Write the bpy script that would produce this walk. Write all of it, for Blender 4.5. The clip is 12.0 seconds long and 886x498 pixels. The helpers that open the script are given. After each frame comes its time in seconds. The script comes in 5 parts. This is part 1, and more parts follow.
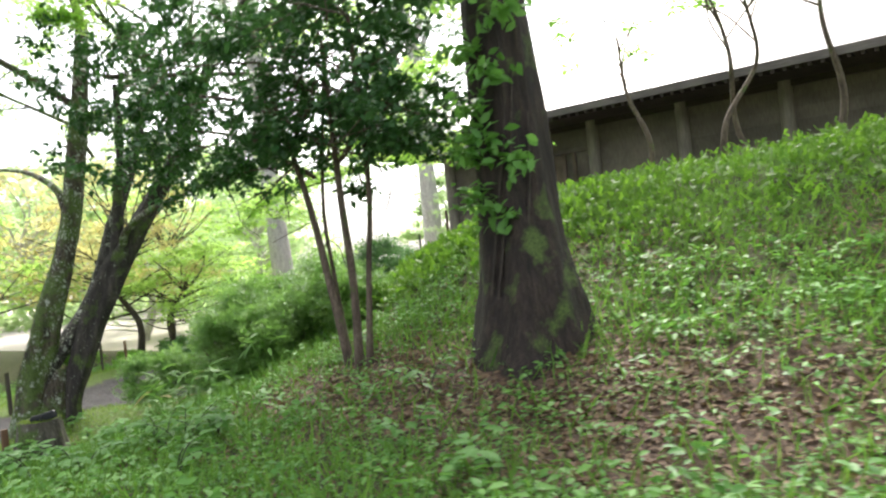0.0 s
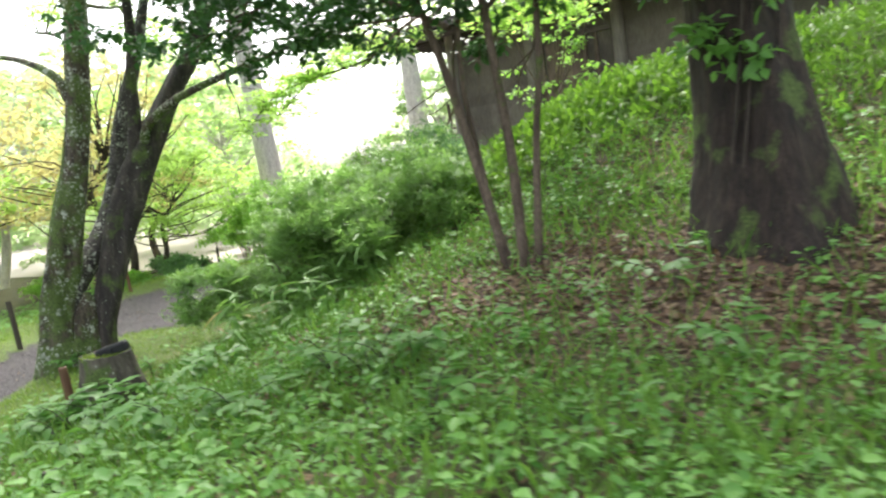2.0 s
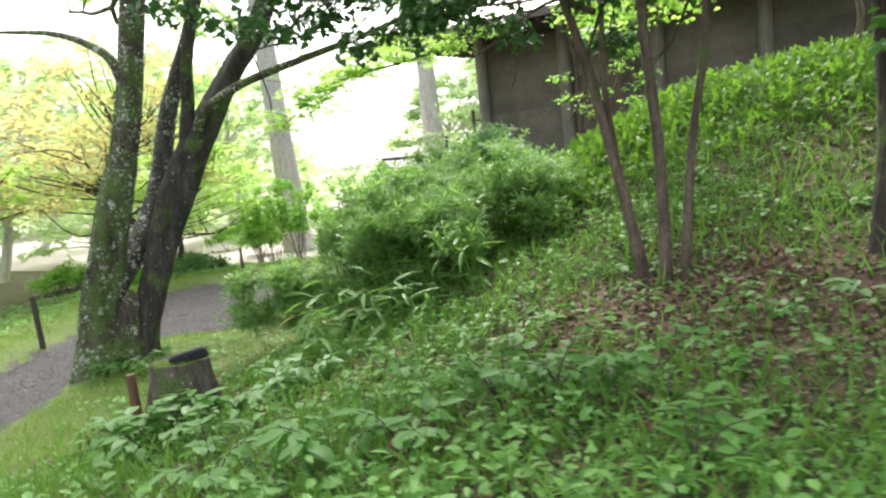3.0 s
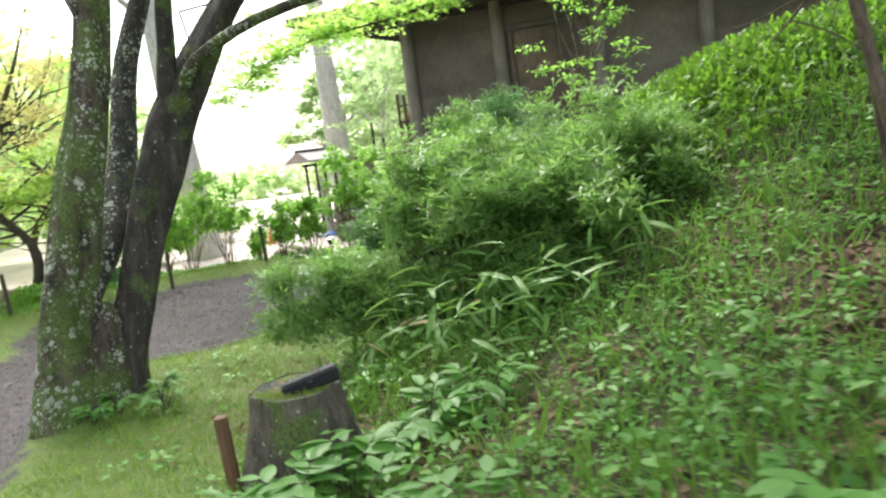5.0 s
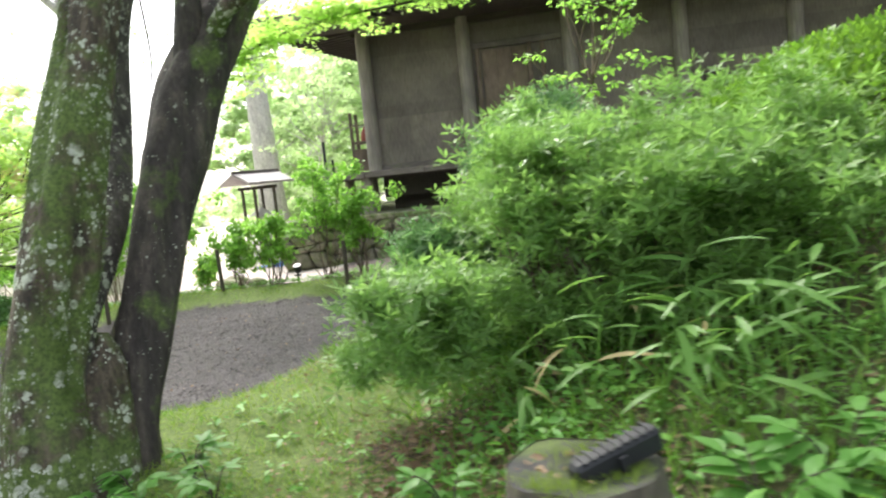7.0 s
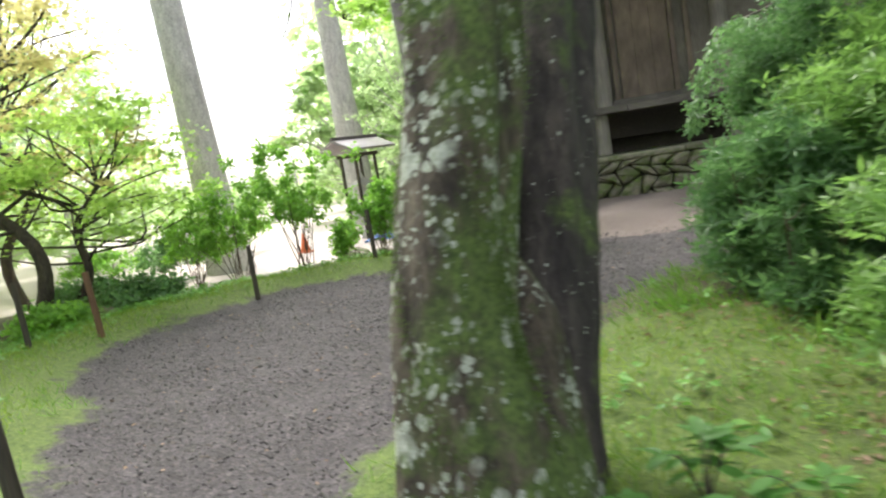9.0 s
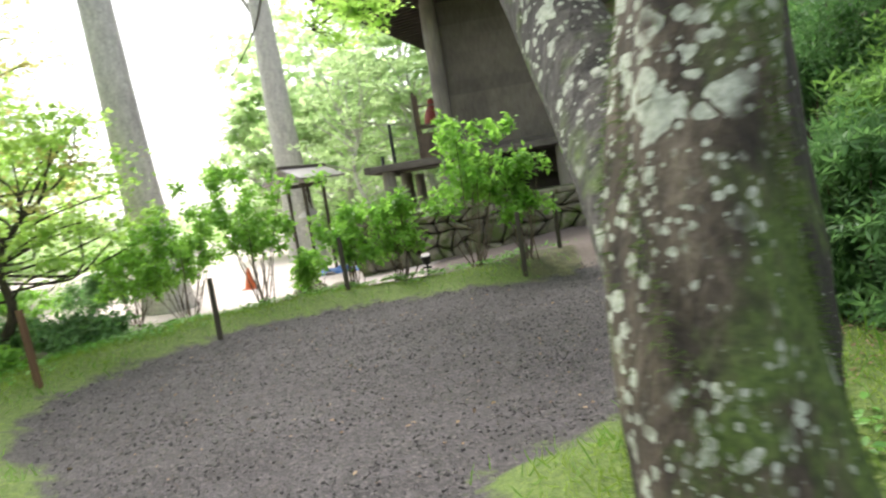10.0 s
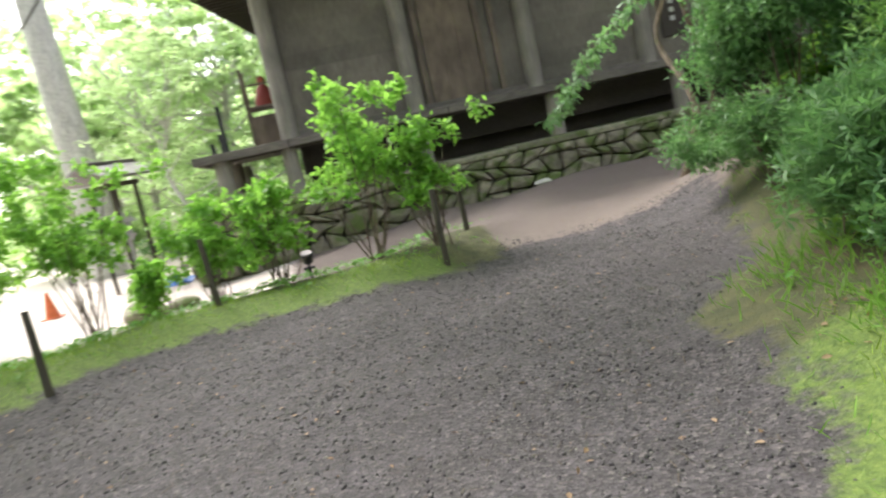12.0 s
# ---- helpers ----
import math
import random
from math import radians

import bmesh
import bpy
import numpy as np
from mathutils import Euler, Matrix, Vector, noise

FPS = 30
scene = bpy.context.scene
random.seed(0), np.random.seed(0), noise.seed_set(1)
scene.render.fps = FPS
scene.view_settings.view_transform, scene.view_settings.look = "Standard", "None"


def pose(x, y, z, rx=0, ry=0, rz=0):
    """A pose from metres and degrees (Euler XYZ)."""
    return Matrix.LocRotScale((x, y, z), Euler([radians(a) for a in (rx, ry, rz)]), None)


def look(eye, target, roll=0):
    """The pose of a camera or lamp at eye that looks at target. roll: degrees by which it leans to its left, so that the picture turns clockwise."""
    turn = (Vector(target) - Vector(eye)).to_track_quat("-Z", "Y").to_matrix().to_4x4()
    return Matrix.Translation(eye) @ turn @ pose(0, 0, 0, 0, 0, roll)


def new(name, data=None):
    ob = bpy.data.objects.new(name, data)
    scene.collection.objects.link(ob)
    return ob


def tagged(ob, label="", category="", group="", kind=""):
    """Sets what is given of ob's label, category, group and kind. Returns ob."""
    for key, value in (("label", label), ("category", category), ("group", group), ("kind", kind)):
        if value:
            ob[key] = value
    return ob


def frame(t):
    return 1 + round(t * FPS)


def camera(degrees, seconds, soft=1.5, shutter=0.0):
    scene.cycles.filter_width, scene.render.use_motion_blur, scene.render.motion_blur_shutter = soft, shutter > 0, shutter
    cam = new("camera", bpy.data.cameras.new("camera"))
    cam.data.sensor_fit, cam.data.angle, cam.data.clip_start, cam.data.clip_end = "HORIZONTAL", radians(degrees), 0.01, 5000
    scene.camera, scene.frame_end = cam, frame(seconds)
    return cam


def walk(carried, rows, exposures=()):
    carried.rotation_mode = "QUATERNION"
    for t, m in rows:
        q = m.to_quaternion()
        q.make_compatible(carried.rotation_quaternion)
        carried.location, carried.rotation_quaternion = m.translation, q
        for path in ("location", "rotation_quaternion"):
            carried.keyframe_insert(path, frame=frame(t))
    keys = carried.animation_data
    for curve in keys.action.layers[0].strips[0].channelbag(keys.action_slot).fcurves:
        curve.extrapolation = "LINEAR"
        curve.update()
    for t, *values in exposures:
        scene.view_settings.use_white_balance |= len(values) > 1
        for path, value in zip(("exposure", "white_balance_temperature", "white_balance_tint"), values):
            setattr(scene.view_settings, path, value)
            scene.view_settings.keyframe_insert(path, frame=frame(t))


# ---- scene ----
cam = camera(64.9, 12.0, soft=2.2, shutter=0.5)
PATH = [
    (0, (11.657, -20.258, 1.873), (10.499, -18.628, 1.88), -5.9),
    (0.5, (10.873, -20.31, 1.83), (9.77, -18.643, 1.77), -5.2),
    (1, (10.25, -20.256, 1.774), (9.175, -18.581, 1.578), -8.9),
    (1.5, (9.575, -20.202, 1.762), (8.529, -18.513, 1.533), -6.9),
    (2, (8.931, -20.189, 1.798), (7.885, -18.506, 1.524), -8.4),
    (2.5, (8.199, -20.179, 1.816), (7.092, -18.535, 1.549), -6.8),
    (3, (7.493, -20.237, 1.828), (6.492, -18.525, 1.576), -6.0),
    (3.5, (6.807, -20.073, 1.792), (5.886, -18.327, 1.472), -6.8),
    (3.7, (6.53, -20.103, 1.814), (5.628, -18.358, 1.438), -6.0),
    (5.3, (4.083, -19.582, 1.562), (3.539, -17.677, 1.29), -8.5),
    (5.5, (3.874, -19.484, 1.543), (3.38, -17.565, 1.27), -9.0),
    (6, (3.324, -19.119, 1.46), (2.942, -17.179, 1.158), -9.7),
    (6.5, (2.76, -18.859, 1.438), (2.538, -16.895, 1.137), -9.0),
    (7, (2.185, -18.499, 1.332), (1.862, -16.536, 1.125), -6.0),
    (7.5, (1.592, -18.262, 1.272), (1.361, -16.299, 0.966), -7.0),
    (9.3, (-0.749, -16.854, 0.901), (-1.193, -14.915, 0.687), -9.1),
    (9.5, (-0.901, -16.724, 0.883), (-1.297, -14.774, 0.687), -7.9),
    (10, (-1.416, -16.407, 0.87), (-1.62, -14.425, 0.703), -9.1),
    (10.5, (-1.765, -16.0, 0.863), (-1.772, -14.011, 0.653), -8.7),
    (10.7, (-1.92, -15.903, 0.859), (-1.84, -13.916, 0.644), -7.8),
    (11, (-2.143, -15.697, 0.873), (-2.048, -13.71, 0.662), -7.2),
    (11.5, (-2.368, -15.135, 0.82), (-2.256, -13.151, 0.591), -10.2),
    (12, (-2.621, -14.664, 0.853), (-2.283, -12.714, 0.568), -12.5),
]
walk(cam, [(t, look(eye, target, roll)) for t, eye, target, roll in PATH], [(0.0, 1.64), (2.0, 1.86), (3.5, 1.8), (6.0, 1.92), (7.5, 2.06), (9.5, 1.66), (10.5, 1.66), (11.5, 1.72), (12.0, 1.92)])

# ---- world and light ----
world = bpy.data.worlds.new("overcast_sky")
scene.world = world
world.use_nodes = True
wn, wl = world.node_tree.nodes, world.node_tree.links
sky = wn.new("ShaderNodeTexSky")
sky.sky_type = "NISHITA"
sky.sun_disc = False
sky.sun_elevation, sky.sun_rotation = radians(52), radians(-35)
sky.air_density, sky.dust_density, sky.ozone_density = 1.0, 4.0, 1.0
soft_sky = wn.new("ShaderNodeHueSaturation")
soft_sky.inputs["Saturation"].default_value = 0.35
wl.new(sky.outputs[0], soft_sky.inputs["Color"])
wl.new(soft_sky.outputs[0], wn["Background"].inputs["Color"])
wn["Background"].inputs["Strength"].default_value = 0.15
sun = new("sun", bpy.data.lights.new("sun", "SUN"))
sun.data.energy, sun.data.angle, sun.data.color = 1.5, radians(25), (1.0, 0.96, 0.9)
sun.matrix_world = look((0, 0, 0), (5.2, -7.4, -11.6))


# ---- materials ----
def material(name):
    m = bpy.data.materials.new(name)
    m.use_nodes = True
    return m, m.node_tree.nodes, m.node_tree.links, m.node_tree.nodes["Principled BSDF"]


def ramp(nodes, links, fac, stops):
    r = nodes.new("ShaderNodeValToRGB")
    while len(r.color_ramp.elements) < len(stops):
        r.color_ramp.elements.new(0.5)
    for e, (p, c) in zip(r.color_ramp.elements, stops):
        e.position, e.color = p, (*c, 1)
    links.new(fac, r.inputs["Fac"])
    return r.outputs["Color"]


def noise_tex(nodes, links, scale, detail=4.0, rough=0.6, stretch=None):
    co = nodes.new("ShaderNodeTexCoord").outputs["Object"]
    if stretch:
        mp = nodes.new("ShaderNodeMapping")
        mp.inputs["Scale"].default_value = stretch
        links.new(co, mp.inputs["Vector"])
        co = mp.outputs["Vector"]
    n = nodes.new("ShaderNodeTexNoise")
    n.inputs["Scale"].default_value, n.inputs["Detail"].default_value, n.inputs["Roughness"].default_value = scale, detail, rough
    links.new(co, n.inputs["Vector"])
    return n.outputs["Fac"]


def mixed(nodes, links, fac, a, b, how="MIX"):
    m = nodes.new("ShaderNodeMix")
    m.data_type, m.blend_type = "RGBA", how
    for sock, v in ((m.inputs[0], fac), (m.inputs[6], a), (m.inputs[7], b)):
        if isinstance(v, (int, float)):
            sock.default_value = v
        elif isinstance(v, tuple):
            sock.default_value = (*v, 1)
        else:
            links.new(v, sock)
    return m.outputs[2]


def bumped(nodes, links, bsdf, height, strength=0.5, distance=0.02):
    b = nodes.new("ShaderNodeBump")
    b.inputs["Strength"].default_value, b.inputs["Distance"].default_value = strength, distance
    links.new(height, b.inputs["Height"])
    links.new(b.outputs[0], bsdf.inputs["Normal"])


def leaf_material(name, dark, mid, light, gloss=0.45, through_light=0.45):
    """Thin leaves: varied per leaf, light shines through them."""
    m, n, l, b = material(name)
    isl = n.new("ShaderNodeNewGeometry").outputs["Random Per Island"]
    col = ramp(n, l, isl, [(0.0, dark), (0.5, mid), (1.0, light)])
    big = noise_tex(n, l, 0.9, 2.0)
    col = mixed(n, l, mixed(n, l, 0.35, ramp(n, l, big, [(0.3, (0, 0, 0)), (0.7, (1, 1, 1))]), (0, 0, 0)), col, light)
    l.new(col, b.inputs["Base Color"])
    b.inputs["Roughness"].default_value = gloss
    b.inputs["Specular IOR Level"].default_value = 0.3
    tr = n.new("ShaderNodeBsdfTranslucent")
    l.new(mixed(n, l, 0.55, col, (min(0.75, light[0] * 1.3), min(0.85, light[1] * 1.45), light[2] * 0.9)), tr.inputs["Color"])
    mx = n.new("ShaderNodeMixShader")
    mx.inputs[0].default_value = through_light
    l.new(b.outputs[0], mx.inputs[1])
    l.new(tr.outputs[0], mx.inputs[2])
    l.new(mx.outputs[0], n["Material Output"].inputs["Surface"])
    return m


def lichen_spots(n, l, scale, reach, spread):
    """Ragged round spots of uneven size, gathered in some places."""
    v = n.new("ShaderNodeTexVoronoi")
    v.inputs["Scale"].default_value = scale
    v.inputs["Randomness"].default_value = 1.0
    co = n.new("ShaderNodeTexCoord").outputs["Object"]
    nz = n.new("ShaderNodeTexNoise")
    nz.inputs["Scale"].default_value = scale * 1.5
    nz.inputs["Detail"].default_value = 5.0
    l.new(co, nz.inputs["Vector"])
    wob = n.new("ShaderNodeVectorMath")
    wob.operation = "MULTIPLY_ADD"
    l.new(nz.outputs["Color"], wob.inputs[0])
    wob.inputs[1].default_value = (0.6 / scale,) * 3
    l.new(co, wob.inputs[2])
    l.new(wob.outputs[0], v.inputs["Vector"])
    sep = n.new("ShaderNodeSeparateColor")
    l.new(v.outputs["Color"], sep.inputs[0])
    powed = n.new("ShaderNodeMath")
    powed.operation = "POWER"
    powed.inputs[1].default_value = 2.2
    l.new(sep.outputs[0], powed.inputs[0])
    size = n.new("ShaderNodeMath")
    size.operation = "MULTIPLY"
    size.inputs[1].default_value = reach
    l.new(powed.outputs[0], size.inputs[0])
    less = n.new("ShaderNodeMath")
    less.operation = "LESS_THAN"
    l.new(v.outputs["Distance"], less.inputs[0])
    l.new(size.outputs[0], less.inputs[1])
    both = n.new("ShaderNodeMath")
    both.operation = "MULTIPLY"
    l.new(less.outputs[0], both.inputs[0])
    l.new(ramp(n, l, noise_tex(n, l, 3.2, 3, 0.7), [(spread, (0.0, 0.0, 0.0)), (spread + 0.1, (1, 1, 1))]), both.inputs[1])
    return both.outputs[0]


def bark_material(name, dark, mid, pale, moss=0.0, lichen=0.0, stretch=(1, 1, 0.25), scale=9.0, depth=0.03):
    m, n, l, b = material(name)
    grain = noise_tex(n, l, scale, 6, 0.65, stretch)
    col = ramp(n, l, grain, [(0.3, dark), (0.5, mid), (0.72, pale)])
    fine = noise_tex(n, l, scale * 4.5, 4, 0.7, (1, 1, 0.4))
    col = mixed(n, l, 1.0, col, ramp(n, l, fine, [(0.32, (0.55, 0.52, 0.5)), (0.55, (1, 1, 1)), (0.75, (1.25, 1.2, 1.12))]), "MULTIPLY")
    if moss:
        patch = ramp(n, l, noise_tex(n, l, 2.3, 4, 0.6), [(0.62 - moss * 0.2, (0, 0, 0)), (0.72 - moss * 0.2, (1, 1, 1))])
        col = mixed(n, l, patch, col, ramp(n, l, noise_tex(n, l, 40, 3), [(0.3, (0.035, 0.06, 0.012)), (0.7, (0.12, 0.17, 0.04))]))
    if lichen:
        for size_scale, reach, spread in ((17.0, 0.54, 0.43), (8.0, 0.46, 0.48), (40.0, 0.5, 0.42), (26.0, 0.6, 0.5)):
            spots = lichen_spots(n, l, size_scale, reach * lichen, spread)
            col = mixed(n, l, spots, col, ramp(n, l, noise_tex(n, l, 45, 4, 0.7), [(0.3, (0.2, 0.22, 0.17)), (0.5, (0.38, 0.4, 0.33)), (0.7, (0.56, 0.57, 0.5))]))
    l.new(col, b.inputs["Base Color"])
    b.inputs["Roughness"].default_value = 0.85
    bumped(n, l, b, grain, 0.9, depth)
    return m


def wood_material(name, dark, light, grain=(2, 2, 14), rough=0.75, piece=0.0):
    m, n, l, b = material(name)
    g = noise_tex(n, l, 3.0, 6, 0.65, grain)
    col = ramp(n, l, g, [(0.25, dark), (0.75, light)])
    stain = ramp(n, l, noise_tex(n, l, 0.8, 3), [(0.35, (0.6, 0.6, 0.6)), (0.65, (1, 1, 1))])
    col = mixed(n, l, 1.0, col, stain, "MULTIPLY")
    if piece:
        rnd = n.new("ShaderNodeObjectInfo").outputs["Random"]
        col = mixed(n, l, 1.0, col, ramp(n, l, rnd, [(0, (1 - piece,) * 3), (1, (1, 1, 1))]), "MULTIPLY")
    l.new(col, b.inputs["Base Color"])
    b.inputs["Roughness"].default_value = rough
    bumped(n, l, b, g, 0.35, 0.01)
    return m


def stone_material(name, dark, light, moss=0.3, scale=7.0):
    m, n, l, b = material(name)
    g = noise_tex(n, l, scale, 8, 0.65)
    col = ramp(n, l, g, [(0.3, dark), (0.7, light)])
    rnd = n.new("ShaderNodeObjectInfo").outputs["Random"]
    col = mixed(n, l, 1.0, col, ramp(n, l, rnd, [(0, (0.55, 0.55, 0.52)), (1, (1.05, 1.03, 1))]), "MULTIPLY")
    patch = ramp(n, l, noise_tex(n, l, 2.6, 5), [(0.65 - 0.25 * moss, (0, 0, 0)), (0.78 - 0.25 * moss, (1, 1, 1))])
    col = mixed(n, l, patch, col, (0.09, 0.12, 0.035))
    l.new(col, b.inputs["Base Color"])
    b.inputs["Roughness"].default_value = 0.9
    bumped(n, l, b, g, 0.6, 0.02)
    return m


def plain_material(name, colour, rough=0.6, metal=0.0, vary=0.25):
    m, n, l, b = material(name)
    g = noise_tex(n, l, 12, 5)
    lo = tuple(c * (1 - vary) for c in colour)
    l.new(ramp(n, l, g, [(0.3, lo), (0.7, colour)]), b.inputs["Base Color"])
    b.inputs["Roughness"].default_value, b.inputs["Metallic"].default_value = rough, metal
    bumped(n, l, b, g, 0.15, 0.005)
    return m


def ground_material():
    """Soil, moss, leaf litter, dark gravel and pale courtyard sand with open-sky brightness in its colour, by zones of
    the ground.
    """
    m, n, l, b = material("garden_ground")

    def zone(name, wobble=0.35):
        at = n.new("ShaderNodeAttribute")
        at.attribute_name = name
        add = n.new("ShaderNodeMath")
        add.operation = "MULTIPLY_ADD"
        nz = noise_tex(n, l, 3.5, 6, 0.7)
        l.new(nz, add.inputs[0])
        add.inputs[1].default_value = wobble * 2
        add.inputs[2].default_value = -wobble
        tot = n.new("ShaderNodeMath")
        l.new(at.outputs["Fac"], tot.inputs[0])
        l.new(add.outputs[0], tot.inputs[1])
        return ramp(n, l, tot.outputs[0], [(0.42, (0, 0, 0)), (0.58, (1, 1, 1))])

    fine = noise_tex(n, l, 60, 4, 0.7)
    mid = noise_tex(n, l, 6, 5, 0.65)
    soil = ramp(n, l, mid, [(0.3, (0.035, 0.04, 0.015)), (0.7, (0.10, 0.095, 0.04))])
    moss = ramp(n, l, noise_tex(n, l, 25, 5, 0.7), [(0.25, (0.03, 0.058, 0.012)), (0.5, (0.09, 0.135, 0.024)), (0.8, (0.18, 0.22, 0.05))])
    litter = ramp(n, l, noise_tex(n, l, 30, 3, 0.6), [(0.3, (0.035, 0.022, 0.014)), (0.5, (0.09, 0.055, 0.035)), (0.75, (0.18, 0.11, 0.075))])
    vor = n.new("ShaderNodeTexVoronoi")
    vor.inputs["Scale"].default_value = 55
    l.new(n.new("ShaderNodeTexCoord").outputs["Object"], vor.inputs["Vector"])
    sepc = n.new("ShaderNodeSeparateColor")
    l.new(vor.outputs["Color"], sepc.inputs[0])
    gravel = ramp(n, l, sepc.outputs[0], [(0.0, (0.026, 0.023, 0.025)), (0.5, (0.054, 0.047, 0.052)), (0.9, (0.082, 0.073, 0.078)), (1.0, (0.13, 0.118, 0.115))])
    gravel = mixed(n, l, 1.0, gravel, ramp(n, l, mid, [(0.3, (0.62, 0.58, 0.56)), (0.7, (1.1, 1.08, 1.08))]), "MULTIPLY")
    # the open courtyard's stronger light is put into the sand's pale colour
    sand = ramp(n, l, fine, [(0.3, (0.40, 0.34, 0.31)), (0.7, (0.58, 0.51, 0.47))])
    pink = ramp(n, l, fine, [(0.3, (0.11, 0.085, 0.077)), (0.7, (0.19, 0.15, 0.135))])
    col = mixed(n, l, zone("moss", 0.55), soil, moss)
    col = mixed(n, l, zone("litter"), col, litter)
    col = mixed(n, l, zone("earth", 0.2), col, pink)
    col = mixed(n, l, zone("sand", 0.15), col, sand)
    col = mixed(n, l, zone("gravel", 0.5), col, gravel)
    l.new(col, b.inputs["Base Color"])
    b.inputs["Roughness"].default_value = 0.9
    hgt = n.new("ShaderNodeMath")
    l.new(vor.outputs["Distance"], hgt.inputs[0])
    l.new(fine, hgt.inputs[1])
    bumped(n, l, b, hgt.outputs[0], 0.5, 0.02)
    return m


M_GROUND = ground_material()
M_BARK_TWIN = bark_material("lichen_bark", (0.015, 0.012, 0.009), (0.07, 0.054, 0.038), (0.17, 0.138, 0.102), moss=0.9, lichen=1.0, scale=11, depth=0.05)
M_BARK_SMOOTH = bark_material("dark_smooth_bark", (0.014, 0.011, 0.01), (0.045, 0.037, 0.033), (0.11, 0.09, 0.075), moss=0.3, lichen=0.36, stretch=(1, 1, 0.18), scale=7, depth=0.05)
M_BARK_LIMB = bark_material("grey_limb_bark", (0.014, 0.012, 0.011), (0.05, 0.044, 0.04), (0.12, 0.108, 0.098), moss=0.35, lichen=0.9, scale=11, depth=0.05)
M_BARK_CEDAR = bark_material("cedar_bark", (0.01, 0.007, 0.005), (0.032, 0.021, 0.016), (0.075, 0.05, 0.038), moss=0.35, stretch=(1, 1, 0.1), scale=14, depth=0.06)
M_BARK_STEM = bark_material("grey_brown_bark", (0.05, 0.035, 0.025), (0.13, 0.095, 0.07), (0.22, 0.17, 0.13), moss=0.2)
# bark of the far trees, lightened in colour for the backlit glare around them
M_BARK_FAR = bark_material("glare_paled_bark", (0.4, 0.38, 0.36), (0.54, 0.52, 0.49), (0.66, 0.64, 0.6))
M_TWIG = bark_material("dark_twig", (0.02, 0.015, 0.012), (0.06, 0.045, 0.035), (0.10, 0.08, 0.06))
M_LEAF_MAPLE = leaf_material("maple_leaf", (0.1265, 0.2645, 0.0575), (0.253, 0.4255, 0.1035), (0.437, 0.598, 0.184), 0.5, 0.72)
M_LEAF_RED = leaf_material("bronze_maple_leaf", (0.48, 0.3, 0.17), (0.53, 0.41, 0.22), (0.55, 0.5, 0.27), 0.5, 0.72)
M_LEAF_DARK = leaf_material("glossy_dark_leaf", (0.0195, 0.0625, 0.0216), (0.039, 0.106, 0.036), (0.078, 0.175, 0.054), 0.28, 0.25)
M_LEAF_BUSH = leaf_material("bush_leaf", (0.0484, 0.1188, 0.0484), (0.0924, 0.198, 0.0774), (0.176, 0.308, 0.132), 0.36, 0.45)
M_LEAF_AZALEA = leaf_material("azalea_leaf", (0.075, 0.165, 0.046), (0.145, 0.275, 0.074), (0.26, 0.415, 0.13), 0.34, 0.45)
M_LEAF_HYD = leaf_material("hydrangea_leaf", (0.07, 0.19, 0.035), (0.14, 0.31, 0.055), (0.27, 0.46, 0.1), 0.45, 0.6)
# distance haze and glare are mixed into these pale leaf colours
M_LEAF_FAR = leaf_material("hazed_far_foliage", (0.17, 0.28, 0.14), (0.32, 0.46, 0.25), (0.52, 0.64, 0.4), 0.6, 0.65)
M_LEAF_CONIFER = leaf_material("conifer_foliage", (0.08, 0.15, 0.085), (0.14, 0.23, 0.13), (0.23, 0.33, 0.19), 0.6, 0.35)
M_GRASS = leaf_material("grass_blade", (0.0563, 0.1414, 0.0223), (0.1029, 0.2284, 0.0356), (0.1879, 0.3264, 0.0623), 0.5, 0.4)
M_FERN = leaf_material("bright_fern", (0.048, 0.12, 0.0144), (0.088, 0.192, 0.0224), (0.152, 0.272, 0.036), 0.5, 0.45)
M_HERB = leaf_material("ground_herb_leaf", (0.0536, 0.1668, 0.034), (0.1073, 0.2636, 0.056), (0.2034, 0.4026, 0.09), 0.4, 0.35)
M_MOSS_TUFT = leaf_material("moss_tuft", (0.08, 0.15, 0.018), (0.155, 0.25, 0.032), (0.28, 0.38, 0.06), 0.7, 0.3)
M_BARK_MOSS = leaf_material("bark_moss", (0.025, 0.055, 0.01), (0.06, 0.105, 0.02), (0.12, 0.18, 0.04), 0.8, 0.2)
M_DEAD = leaf_material("dead_leaf", (0.075, 0.038, 0.021), (0.16, 0.096, 0.056), (0.29, 0.2, 0.125), 0.6, 0.15)
M_SASA = leaf_material("bamboo_grass_leaf", (0.085, 0.21, 0.05), (0.15, 0.305, 0.075), (0.26, 0.415, 0.115), 0.4, 0.4)
M_STRAW = leaf_material("dry_straw_leaf", (0.35, 0.27, 0.13), (0.45, 0.36, 0.18), (0.55, 0.46, 0.26), 0.6, 0.3)
M_WALL = wood_material("weathered_plank", (0.13, 0.105, 0.085), (0.28, 0.245, 0.21), (14, 2, 1.5), piece=0.25)
M_PILLAR = wood_material("weathered_pillar", (0.19, 0.165, 0.145), (0.38, 0.34, 0.3), (9, 9, 0.6))
M_DOOR = wood_material("brown_door_wood", (0.11, 0.08, 0.062), (0.25, 0.185, 0.145), (2, 9, 0.8))
M_BEAM = wood_material("grey_beam", (0.09, 0.075, 0.065), (0.22, 0.19, 0.17), (1.2, 9, 9))
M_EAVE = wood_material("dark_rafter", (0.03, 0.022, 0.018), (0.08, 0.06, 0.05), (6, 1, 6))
M_ROOF = plain_material("grey_copper_roof", (0.34, 0.31, 0.31), 0.38, 0.25, 0.35)
